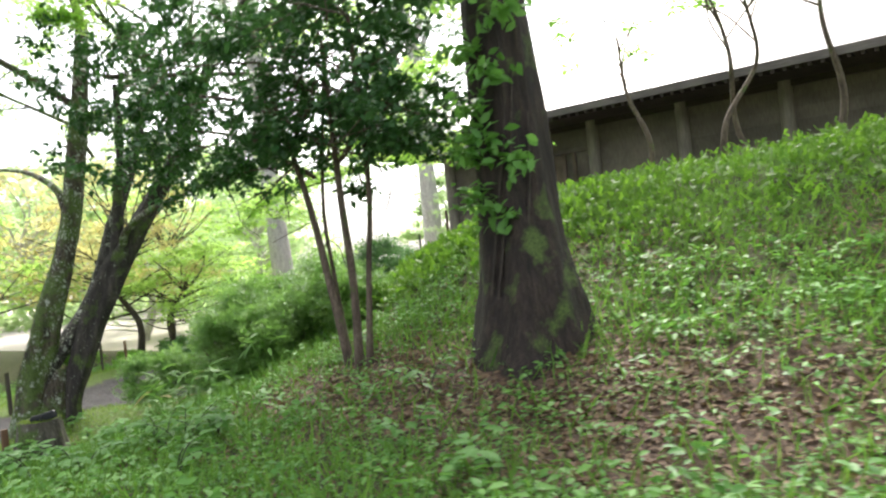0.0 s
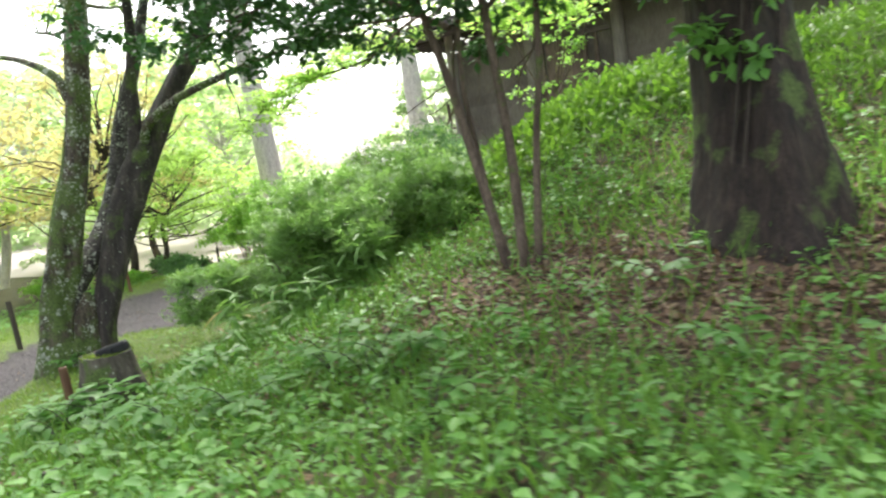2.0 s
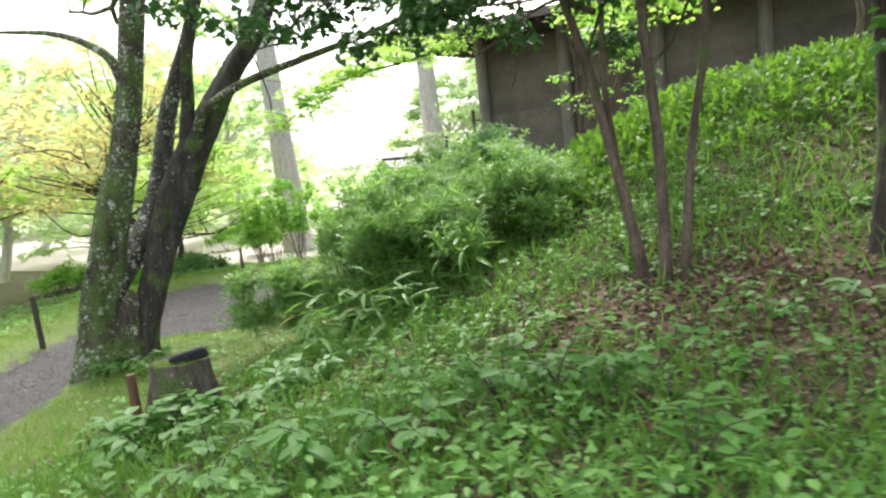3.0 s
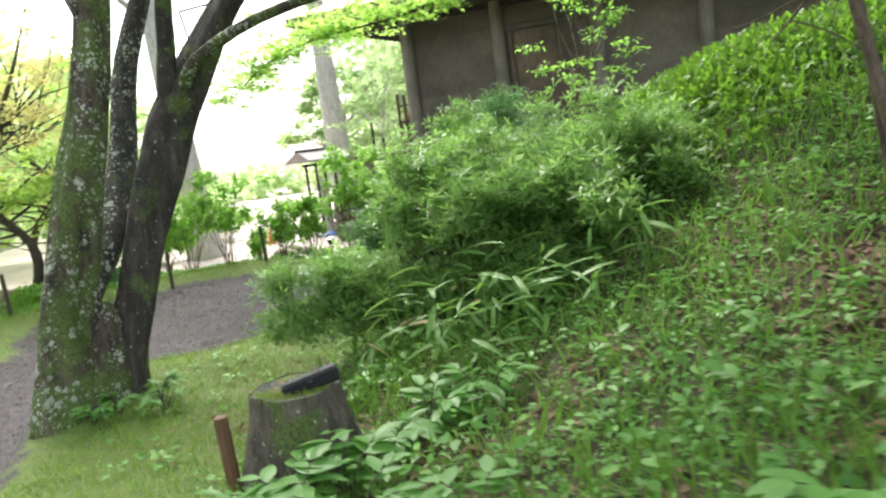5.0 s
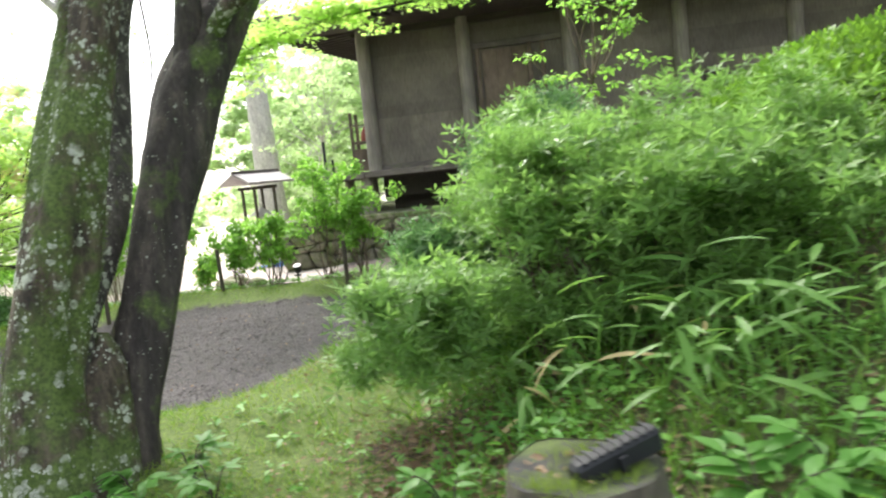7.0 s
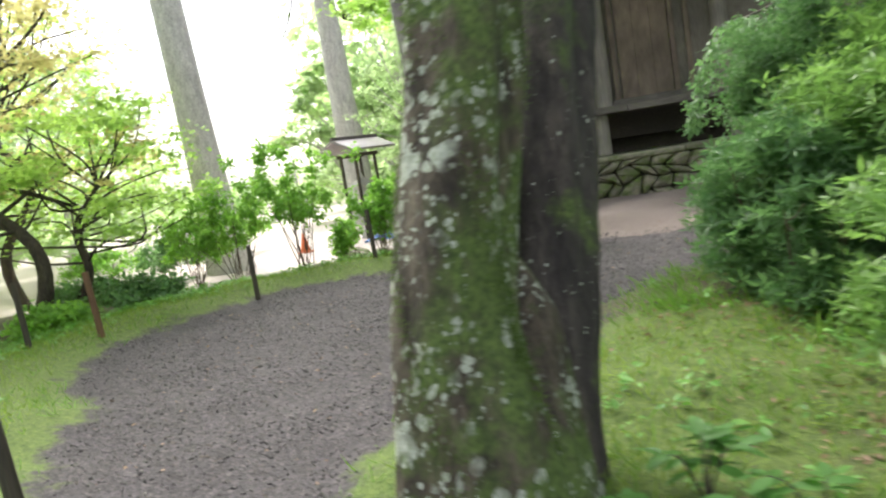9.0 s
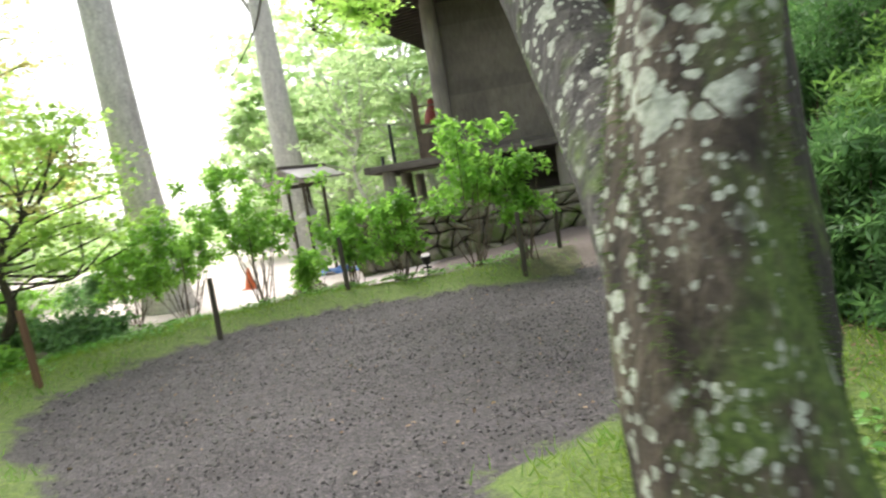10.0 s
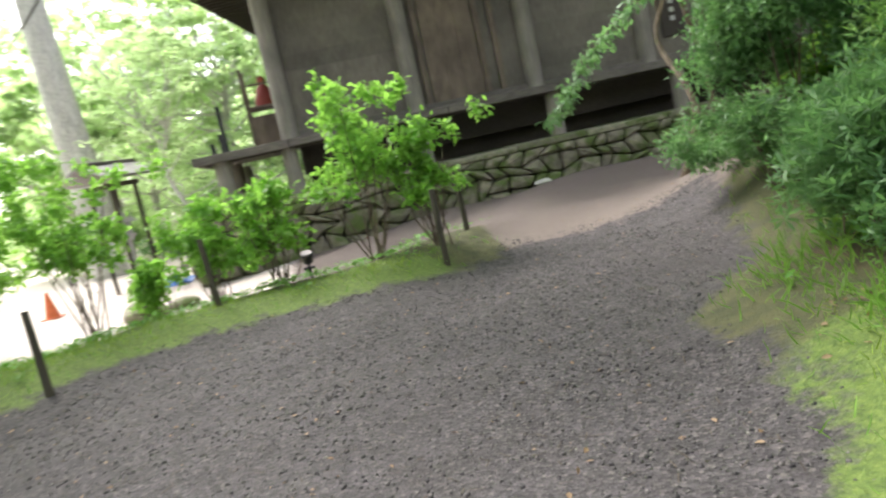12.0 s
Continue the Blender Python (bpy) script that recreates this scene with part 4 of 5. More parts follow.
# ---- trees and woods around ----
def broad_tree(name, label, base, hgt, spread, seed, mat, bark, clumps=60, leaf=0.16, per=90, r0=0.14, shape=STAR, low=0.35, lean=(0, 0), tall=False):
    rng = np.random.default_rng(seed)
    o = on_ground(base[0], base[1], -0.15)
    t = thing(name, label, "tree", at=Matrix.Translation(o))
    top = np.array([lean[0], lean[1], hgt * (0.97 if tall else 0.6)])
    ln = curve_points([(0, 0, 0), top * 0.35 + (*rng.normal(0, 0.04 * hgt * (0.15 if tall else 1), 2), 0), top * 0.7 + (*rng.normal(0, 0.05 * hgt * (0.15 if tall else 1), 2), 0), top], 18)
    v, f = tube(ln, np.linspace(r0, r0 * (0.45 if tall else 0.4), 18) * (1 + 0.35 * np.exp(-np.arange(18) * 0.9)), 14, 0.1, seed)
    part("trunk", smooth(fast_mesh("trunk", v, f, bark)), bark, t)
    limbs, cen = [], []
    for k in range(clumps):
        q = rng.uniform(0, 1) ** 0.7
        a = rng.uniform(0, 2 * np.pi)
        zz = hgt * (low + (1 - low) * rng.uniform(0, 1))
        rr = spread * math.sqrt(q) * (1 - 0.55 * ((zz / hgt - low) / (1 - low)) ** 1.5)
        mid = ln[min(17, int(17 * min(1, zz * 0.75 / top[2])))]
        c = np.array([mid[0] + math.cos(a) * rr, mid[1] + math.sin(a) * rr, zz])
        cen.append(c)
        if k % 2 == 0:
            limbs.append(tube(curve_points([mid, (mid + c) / 2 + rng.normal(0, 0.12 * spread, 3) * 0.6, c], 7), np.linspace(r0 * 0.28, 0.012, 7), 6, 0.05, k))
    limb_part("limb", limbs, bark, t)
    s = spread * 0.26
    part("crown", crown_mesh("crown", rng, cen, [(s, s, s * 0.35)] * clumps, [per] * clumps, shape, leaf, mat, 0.65, 0.05), mat, t)
    return t


broad_tree("maple_tree", "low spreading maple with bronze-tinted leaves and dark twisting limbs", (-8.7, -8.3), 6.3, 3.2, 201, M_LEAF_RED, M_TWIG, 95, 0.11, 95, 0.12, lean=(-0.6, 0.3))
broad_tree("maple_tree", "light green maple on thin dark twisting limbs", (-9.2, -7.1), 3.6, 2.4, 202, M_LEAF_MAPLE, M_TWIG, 60, 0.11, 110, 0.09, lean=(0.7, 0.4))
broad_tree("maple_tree", "airy light green maple beyond the path", (-12.5, -4.5), 6.5, 3.4, 203, M_LEAF_MAPLE, M_TWIG, 70, 0.15, 70, 0.13)
broad_tree("maple_tree", "airy light green maple beyond the path", (-11.5, -12.5), 5.5, 3.2, 204, M_LEAF_MAPLE, M_TWIG, 70, 0.14, 70, 0.13)
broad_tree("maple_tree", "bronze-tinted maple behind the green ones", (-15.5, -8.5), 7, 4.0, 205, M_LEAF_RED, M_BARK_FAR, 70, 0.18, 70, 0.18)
broad_tree("tall_tree", "tall straight tree with a bare trunk, glare put into its pale colour", (-8.75, 8.0), 17, 3.2, 206, M_LEAF_CONIFER, M_BARK_FAR, 44, 0.3, 70, 0.52, SPRAY, 0.62, lean=(-0.7, 0), tall=True)
broad_tree("tall_tree", "tall thick trunk behind the maples, glare put into its pale colour", (-9.2, -1.6), 17, 3.2, 207, M_LEAF_CONIFER, M_BARK_FAR, 50, 0.26, 70, 0.46, SPRAY, 0.58, lean=(-0.9, 0.2), tall=True)
broad_tree("young_tree", "slender young tree with branching stems, glare put into their pale colour", (-5.6, 6.5), 6.5, 1.9, 208, M_LEAF_FAR, M_BARK_FAR, 46, 0.15, 60, 0.09, OVAL, 0.35, lean=(-0.4, 0))
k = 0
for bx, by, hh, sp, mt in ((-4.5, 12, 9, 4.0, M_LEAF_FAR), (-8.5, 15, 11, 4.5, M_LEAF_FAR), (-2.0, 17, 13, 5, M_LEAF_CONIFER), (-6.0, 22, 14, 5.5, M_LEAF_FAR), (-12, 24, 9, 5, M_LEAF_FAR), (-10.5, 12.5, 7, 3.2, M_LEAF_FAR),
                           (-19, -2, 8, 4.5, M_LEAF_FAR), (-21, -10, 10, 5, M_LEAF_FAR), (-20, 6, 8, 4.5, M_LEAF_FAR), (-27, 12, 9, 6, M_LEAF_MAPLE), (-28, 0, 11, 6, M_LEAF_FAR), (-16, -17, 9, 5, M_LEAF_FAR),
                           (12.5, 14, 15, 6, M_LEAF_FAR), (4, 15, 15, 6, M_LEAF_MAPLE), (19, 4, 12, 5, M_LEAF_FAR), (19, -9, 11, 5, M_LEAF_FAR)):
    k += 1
    broad_tree("woodland_tree", "leafy woodland tree in light green, with haze put into its colours", (bx, by), hh, sp, 220 + k, mt, M_BARK_FAR, 70, 0.3, 75, 0.2, SPRAY if mt is M_LEAF_CONIFER else STAR, 0.12)
for bx, by, hh in ((2.52, -5.6, 5.2), (3.6, -5.0, 5.4), (7.4, -8.4, 5.0), (9.1, -9.0, 4.6), (9.6, -8.7, 4.8), (10.6, -9.2, 4.5)):
    k += 1
    broad_tree("sapling_tree", "thin bare-stemmed sapling on the slope", (bx, by), hh, 1.3, 240 + k, M_LEAF_HYD, M_BARK_STEM, 16, 0.12, 30, 0.055, OVAL, 0.55, lean=((k % 3 - 1) * 0.5, 0))

# far woods, one sheet of foliage beyond the trees, in the haze-paled leaf colour
rng = np.random.default_rng(260)
cen = []
for a in np.linspace(-2.6, 1.2, 150):
    d = rng.uniform(46, 62)
    gap = -0.84 < a < -0.4
    for z in np.arange(0.5, rng.uniform(1.0, 2.6) if gap else rng.uniform(9, 15), 2.6):
        cen.append((math.sin(a) * d - 2, math.cos(a) * d - 8, z))
tagged(new("backdrop", crown_mesh("backdrop", rng, cen, [(2.6, 2.6, 1.9)] * len(cen), [55] * len(cen), STAR, 1.0, M_LEAF_FAR, 0.3, 0.2)), "green woods on the far side of the grounds, haze put into their colour", "woods", kind="stuff")
# low planting at the back of the courtyard
rng = np.random.default_rng(262)
for k, (bx, by, w, hh) in enumerate(((-10.5, -2.2, 0.9, 1.0), (-11.5, 2.5, 1.2, 1.3), (-9.2, -6.6, 0.7, 0.5), (-13.5, -0.5, 1.1, 0.9), (-7.4, -7.6, 0.6, 0.4), (-9.8, -9.8, 0.8, 0.6), (-6.5, 5.5, 0.9, 1.0), (-7.8, -9.0, 0.5, 0.35))):
    bush("low_shrub", "low rounded garden shrub with fresh leaves", (bx, by), lumpy(rng, (0, 0, hh * 0.5), (w, w, hh * 0.5), 22, 0.26), 0.1, 0, M_LEAF_HYD if k % 2 else M_LEAF_BUSH, 2600, 263 + k, 8, category="shrub", spread=0.5, shell=0.1)

# overhanging maple spray in front of the hall's corner
spray = thing("maple_bough", "overhanging maple bough with luminous yellow-green leaves", "maple bough")
rng = np.random.default_rng(270)
main = curve_points([(0.1, -13.6, 5.5), (1.2, -10.5, 5.7), (1.6, -8.0, 5.15), (-0.4, -7.2, 4.6), (-2.2, -7.0, 3.95), (-3.7, -6.8, 3.3)], 20)
limb_part("limb", [tube(main, np.linspace(0.05, 0.012, 20), 7, 0.05, 1)], M_TWIG, spray)
cen, tw = [], []
for j in range(8, 20):
    for _ in range(7):
        e = main[j] + np.array([rng.normal(0, 0.5), rng.normal(0, 0.6), rng.normal(0.12, 0.28)])
        tw.append(tube([main[j], (main[j] + e) / 2 + (0, 0, 0.05), e], [0.01, 0.007, 0.004], 5))
        cen += [e, (main[j] + e) / 2]
low = curve_points([(1.6, -8.0, 5.15), (1.7, -8.7, 4.1), (0.8, -9.0, 3.72), (-0.6, -9.0, 3.62), (-1.7, -9.0, 3.4), (-2.7, -8.9, 2.85)], 18)
limb_part("limb", [tube(low, np.linspace(0.03, 0.008, 18), 7, 0.05, 2)], M_TWIG, spray)
for j in range(4, 18):
    for _ in range(5):
        e = low[j] + np.array([rng.normal(0, 0.3), rng.normal(0, 0.4), abs(rng.normal(0.1, 0.22)) - 0.08])
        tw.append(tube([low[j], (low[j] + e) / 2 + (0, 0, 0.04), e], [0.008, 0.006, 0.003], 5))
        cen += [e, (low[j] + e) / 2]
limb_part("twig", tw, M_TWIG, spray)
part("foliage", crown_mesh("foliage", rng, cen, [(0.32, 0.32, 0.08)] * len(cen), [34] * len(cen), STAR, 0.085, M_LEAF_MAPLE, 0.75, 0.05), M_LEAF_MAPLE, spray)
hang = curve_points([(-3.6, -8.6, 4.6), (-4.0, -7.8, 3.7), (-4.35, -7.4, 3.24), (-5.2, -6.2, 2.98), (-5.64, -5.66, 2.87)], 14)
limb_part("twig", [tube(hang, np.linspace(0.02, 0.006, 14), 6), tube([main[12], (main[12] + hang[0]) / 2 + (0, 0, 0.3), hang[0]], [0.02, 0.02, 0.02], 6), tube([hang[9], hang[9] + (-0.5, 0.1, -0.25)], [0.006, 0.003], 5)], M_TWIG, spray)


# ---- things along the path ----
def stake(x, y, hgt, seed, mat=M_POST, r=0.035, lean=(0, 0), label="short dark wooden stake in the mossy verge"):
    v, f = tube(curve_points([(0, 0, -0.12), (lean[0] * 0.5, lean[1] * 0.5, hgt * 0.5), (lean[0], lean[1], hgt)], 6), [r * 1.05, r, r, r * 0.98, r * 0.97, r * 0.9], 10, 0.06, seed)
    bm = bmesh.new()
    vs = [bm.verts.new(p) for p in v]
    for q in f:
        bm.faces.new([vs[i] for i in q])
    bm.faces.new(vs[-10:])
    ob = part("stake", bm, mat, at=Matrix.Translation(on_ground(x, y)))
    return tagged(ob, label, "stake", "stakes along the verge")


stake(-6.95, -10.4, 0.78, 1, lean=(-0.03, 0.0))
stake(-6.2, -10.12, 0.78, 2, M_POST_BROWN, 0.04, (-0.05, 0), "reddish brown wooden stake in the mossy verge")
stake(-5.15, -8.25, 0.76, 3)
stake(-3.82, -6.82, 0.76, 4, lean=(-0.02, 0))
stake(-1.33, -7.3, 0.84, 5)
stake(-0.76, -6.0, 0.8, 6)
stake(-3.72, -14.05, 0.85, 7, M_POST, 0.045, (-0.1, 0.02), "thick dark leaning stake beside the path")
stake(1.86, -16.4, 0.2 - float(height(1.86, -16.4)), 8, M_POST_BROWN, 0.045, (-0.02, 0), "short brown stake beside the stump")
stake(-2.6, -16.9, 0.6, 9)
stake(4.92, -18.24, 0.35 - float(height(4.92, -18.24)), 10, M_POST, 0.05, (-0.02, 0.0), "short dark cut stake at the foot of the slope")

# the stump with a black lamp housing on it
stump = thing("tree_stump", "low mossy cut stump with dark weathered top", "stump")
so = np.array((2.2, -16.12, -0.02))
ln = [(0, 0, -0.6), (0, 0, -0.2), (0, 0, 0.12), (0, 0, 0.3)]
v, f = tube(np.array(ln) + so, [0.46, 0.36, 0.28, 0.26], 28, 0.1, 3, 0.08)
part("bark", smooth(fast_mesh("bark", v, f, M_STUMP)), M_STUMP, stump)
rim = v[-28:]
bm = bmesh.new()
rv = [bm.verts.new(p - (0, 0, 0.006)) for p in rim]
cv = bm.verts.new(so + (0.02, 0, 0.27))
for i in range(28):
    bm.faces.new((rv[i], rv[(i + 1) % 28], cv))
part("cut_top", bm, M_CUT, stump)
rng = np.random.default_rng(280)
for cx, cy, sd_x, sd_y, many in ((-0.1, -0.15, 0.1, 0.05, 700), (0.05, 0.12, 0.09, 0.07, 700), (0.17, -0.08, 0.05, 0.06, 350)):
    p = np.stack([so[0] + rng.normal(cx, sd_x, many), so[1] + rng.normal(cy, sd_y, many), np.full(many, so[2] + 0.272)], 1)
    p = p[np.hypot(p[:, 0] - so[0], p[:, 1] - so[1]) < 0.255]
    m = len(p)
    part("moss_cushion", leaf_mesh("moss_cushion", BLADE, p, rng.normal(0, 0.6, (m, 3)) + (0, 0, 1), rng.normal(0, 1, (m, 3)), rng.uniform(0.03, 0.06, m), M_MOSS_TUFT), M_MOSS_TUFT, stump)
p = np.stack([so[0] + rng.normal(0.02, 0.11, 40), so[1] + rng.normal(0, 0.11, 40), np.full(40, so[2] + 0.285)], 1)
p = p[np.hypot(p[:, 0] - so[0], p[:, 1] - so[1]) < 0.23]
m = len(p)
tagged(new("fallen_leaves", leaf_mesh("fallen_leaves", OVAL, p, rng.normal(0, 1, (m, 3)) * (1, 1, 0.2), rng.normal(0, 0.3, (m, 3)) + (0, 0, 1), rng.uniform(0.03, 0.07, m), M_DEAD)), "dead leaf bits lying on the stump", "dead leaves", kind="stuff")
lampbox = thing("flood_lamp", "black ribbed lamp housing lying on the stump", "lamp", at=pose(so[0] + 0.13, so[1] + 0.0, so[2] + 0.285, 4, -13, 27) @ Matrix.Scale(0.8, 4))
part("housing", boxed((-0.22, -0.05, 0.0), (0.22, 0.05, 0.12), 0.02), M_BLACK, lampbox)
for i in range(9):
    part("rib", boxed((-0.17 + i * 0.042, -0.051, 0.116), (-0.155 + i * 0.042, 0.051, 0.127), 0.002), M_BLACK, lampbox)
part("bracket", boxed((-0.02, -0.075, -0.02), (0.02, -0.058, 0.09), 0.004), M_BLACK, lampbox)

# small spotlight on a spike in the verge
spot = thing("garden_spotlight", "small dark garden spotlight on a spike", "garden lamp", at=Matrix.Translation(on_ground(-2.8, -5.72)))
part("spike", cylinder_mesh(0.018, 0.018, 0.26, 8), M_BLACK, spot, at=pose(0, 0, -0.05))
part("head", cylinder_mesh(0.06, 0.085, 0.13, 14), M_BLACK, spot, at=pose(0, 0.03, 0.2, 20))
part("lens", cylinder_mesh(0.07, 0.07, 0.012, 14), M_ROOF, spot, "pale glass lens", at=pose(0, -0.012, 0.325, 20))
part("bracket", boxed((-0.07, -0.015, 0.12), (0.07, 0.015, 0.15), 0.004), M_BLACK, spot)

# white stone on the earth path
bm = bmesh.new()
bmesh.ops.create_icosphere(bm, subdivisions=2, radius=0.14)
for q in bm.verts:
    q.co = Vector((q.co.x * 1.3, q.co.y * 0.7, q.co.z * 0.45)) * (1 + 0.12 * math.sin(q.co.x * 30 + q.co.y * 21))
tagged(part("pale_rock", bm, M_WHITE, at=Matrix.Translation(on_ground(1.73, -2.0, 0.03))), "flat pale rock lying on the earth path", "rock")
for x, y, r, sd in ((-8.3, -6.2, 0.3, 1), (-7.6, -8.3, 0.22, 2), (-5.4, -3.4, 0.28, 3), (-4.9, -3.0, 0.2, 4), (-5.6, -2.6, 0.24, 5)):
    bm = bmesh.new()
    bmesh.ops.create_icosphere(bm, subdivisions=3, radius=r)
    for q in bm.verts:
        n0 = noise.noise(q.co * 3 + Vector((sd * 7, 0, 0)))
        q.co = Vector((q.co.x * 1.25, q.co.y, q.co.z * 0.65)) * (1 + 0.3 * n0)
    tagged(part("garden_rock", bm, M_STONE, at=Matrix.Translation(on_ground(x, y, r * 0.25))), "rough grey garden rock", "rock", "garden rocks")

# small roofed shelter over a stone lantern
sx, sy = -6.65, 1.75
sz = float(height(sx, sy))
shelter = thing("roofed_shelter", "small wooden shelter with a low shingled gable roof on posts", "shelter", at=pose(sx, sy, sz, 0, 0, 62) @ Matrix.Scale(0.82, 4))
for px, py in ((-0.45, -0.35), (0.45, -0.35), (-0.45, 0.35), (0.45, 0.35)):
    part("post", boxed((px - 0.045, py - 0.045, -0.1), (px + 0.045, py + 0.045, 2.85), 0.01), M_POST, shelter)
for sgn in (-1, 1):
    bm = bmesh.new()
    box(bm, (-1.05, -0.03, -0.04), (1.05, 0.95, 0.035), 0.01)
    bmesh.ops.transform(bm, matrix=pose(0, 0, 3.4, -24), verts=bm.verts)
    if sgn < 0:
        bmesh.ops.transform(bm, matrix=Matrix.Rotation(math.pi, 4, "Z"), verts=bm.verts)
    part("roof_slope", bm, M_ROOF, shelter)
part("ridge", boxed((-1.08, -0.06, 3.39), (1.08, 0.06, 3.51), 0.02), M_BEAM, shelter)
part("tie_beam", boxed((-0.6, -0.4, 2.79), (0.6, -0.3, 2.91), 0.01), M_POST, shelter)
part("tie_beam", boxed((-0.6, 0.3, 2.79), (0.6, 0.4, 2.91), 0.01), M_POST, shelter)
lantern = thing("stone_lantern", "pale stone lantern standing under the shelter", "lantern", at=pose(sx, sy, sz))
part("base", cylinder_mesh(0.28, 0.24, 0.25, 6), M_WHITE, lantern)
part("shaft", cylinder_mesh(0.12, 0.11, 0.85, 14), M_WHITE, lantern, at=pose(0, 0, 0.25))
part("platform", cylinder_mesh(0.16, 0.27, 0.14, 6), M_WHITE, lantern, at=pose(0, 0, 1.1))
part("fire_box", cylinder_mesh(0.18, 0.18, 0.26, 6), M_WHITE, lantern, at=pose(0, 0, 1.24))
part("cap", cylinder_mesh(0.38, 0.08, 0.22, 6), M_WHITE, lantern, at=pose(0, 0, 1.5))
part("finial", cylinder_mesh(0.07, 0.02, 0.16, 10), M_WHITE, lantern, at=pose(0, 0, 1.72))
bm = bmesh.new()
bmesh.ops.create_cone(bm, cap_ends=True, segments=16, radius1=0.14, radius2=0.03, depth=0.5)
cone = thing("traffic_cone", "orange traffic cone on the pale courtyard", "cone", at=Matrix.Translation(on_ground(-8.0, 0.2, 0.0)))
part("cone_body", bm, M_ORANGE, cone, at=pose(0, 0, 0.28))
part("foot", boxed((-0.18, -0.18, 0), (0.18, 0.18, 0.035), 0.01), M_ORANGE, cone)
sheet = bmesh.new()
bmesh.ops.create_grid(sheet, x_segments=16, y_segments=12, size=0.5)
for q in sheet.verts:
    q.co = Vector((q.co.x * 1.1, q.co.y * 0.8, 0.06 + 0.10 * noise.noise(q.co * 4) + 0.25 * max(0, 0.5 - q.co.length)))
bmesh.ops.solidify(sheet, geom=sheet.faces[:], thickness=0.012)
tagged(part("blue_tarpaulin", sheet, M_BLUE, at=Matrix.Translation(on_ground(-5.9, 0.9, 0.0))), "crumpled blue plastic tarpaulin on the ground", "tarpaulin")

# west veranda: cabinet with a red-robed statue, and dark poles
cab = thing("offering_cabinet", "open wooden cabinet stand on the veranda", "cabinet", at=pose(-3.05, 1.7, FLOOR))
for px in (-0.36, 0.36):
    for py in (-0.3, 0.3):
        part("post", boxed((px - 0.04, py - 0.04, 0), (px + 0.04, py + 0.04, 1.75 if px < 0 else 1.3), 0.006), M_DOOR, cab)
part("shelf", boxed((-0.4, -0.34, 0.86), (0.4, 0.34, 0.92), 0.008), M_DOOR, cab)
part("front_panel", boxed((-0.32, -0.32, 0.05), (0.32, -0.28, 0.7), 0.006), M_DOOR, cab, "reddish brown panel")
part("side_panel", boxed((-0.38, -0.26, 0.05), (-0.35, 0.26, 0.7), 0.006), M_DOOR, cab)
part("rail", boxed((-0.4, -0.33, 1.36), (0.4, -0.29, 1.4), 0.005), M_DOOR, cab)
bm = bmesh.new()
v, f = tube([(0, 0, 0), (0, 0, 0.1), (0, 0, 0.3), (0, 0, 0.42), (0, 0, 0.47), (0, 0, 0.56), (0, 0, 0.63), (0, 0, 0.66)], [0.22, 0.23, 0.18, 0.11, 0.07, 0.09, 0.07, 0.01], 16)
vs = [bm.verts.new(p) for p in v]
for q in f:
    bm.faces.new([vs[i] for i in q])
tagged(part("robed_statue", bm, M_RED, soft=True, at=pose(-3.0, 1.65, FLOOR + 0.92)), "small seated statue wrapped in red cloth", "statue")
for k, (px, py, hh) in enumerate(((-3.95, 0.3, 0.95), (-4.15, 1.6, 0.5), (-4.2, 0.1, 0.22))):
    tagged(part("veranda_pole", cylinder_mesh(0.045, 0.04, hh, 10), M_BLACK, at=pose(px, py, FLOOR - 0.004)), "dark upright pole at the veranda edge", "pole", "veranda poles")
plaque = thing("wall_plaque", "dark hanging board with pale marks on the hall wall", "plaque", at=pose(6.6, FY - 0.02, FLOOR + 0.55))
part("board", boxed((-0.3, 0.02, 0), (0.3, 0.06, 1.1), 0.02), M_EAVE, plaque)
for i in range(3):
    part("mark", boxed((-0.06, 0.005, 0.35 + i * 0.2), (0.06, 0.018, 0.46 + i * 0.2), 0.004), M_WHITE, plaque)


# ---- plants on the slope ----
def scatter(rng, n, x0, x1, y0, y1, weight):
    x, y = rng.uniform(x0, x1, n), rng.uniform(y0, y1, n)
    keep = rng.uniform(0, 1, n) < weight(x, y)
    x, y = x[keep], y[keep]
    return np.stack([x, y, height(x, y)], 1)


def patchy(x, y, f=1.3, s=0.0):
    return 0.5 + 0.5 * np.sin(x * f + 2.1 * np.sin(y * f * 0.8 + s)) * np.cos(y * f * 1.1 + 1.7 * np.sin(x * f * 0.7 + s))


def slope(x, y):
    out = -path_depth(x, y)
    return ss(0.25, 0.9, out) * (1 - ss(-8.0, -6.6, y)) * ss(1.3, 2.6, x + 0.3 * (y + 16))


LIT = lambda x, y: zone_weights(x, y)["litter"]


def herbs(name, label, rng, centres, leaves, reach, lift, size, shape, mat):
    n = len(centres)
    k = rng.integers(leaves[0], leaves[1], n)
    idx = np.repeat(np.arange(n), k)
    m = len(idx)
    a = rng.uniform(0, 2 * np.pi, m)
    r = rng.uniform(0.2, 1.0, m) * reach
    tall = rng.uniform(0.4, 1.3, n)[idx]
    at = centres[idx] + np.stack([np.cos(a) * r, np.sin(a) * r, lift * tall * rng.uniform(0.5, 1.1, m)], 1)
    al = np.stack([np.cos(a), np.sin(a), rng.uniform(-0.35, 0.45, m)], 1)
    no = rng.normal(0, 0.35, (m, 3)) + (0, 0, 1)
    ob = new(name, leaf_mesh(name, shape, at, al, no, size * tall * rng.uniform(0.6, 1.25, m), mat))
    return tagged(ob, label, "plants", kind="stuff")


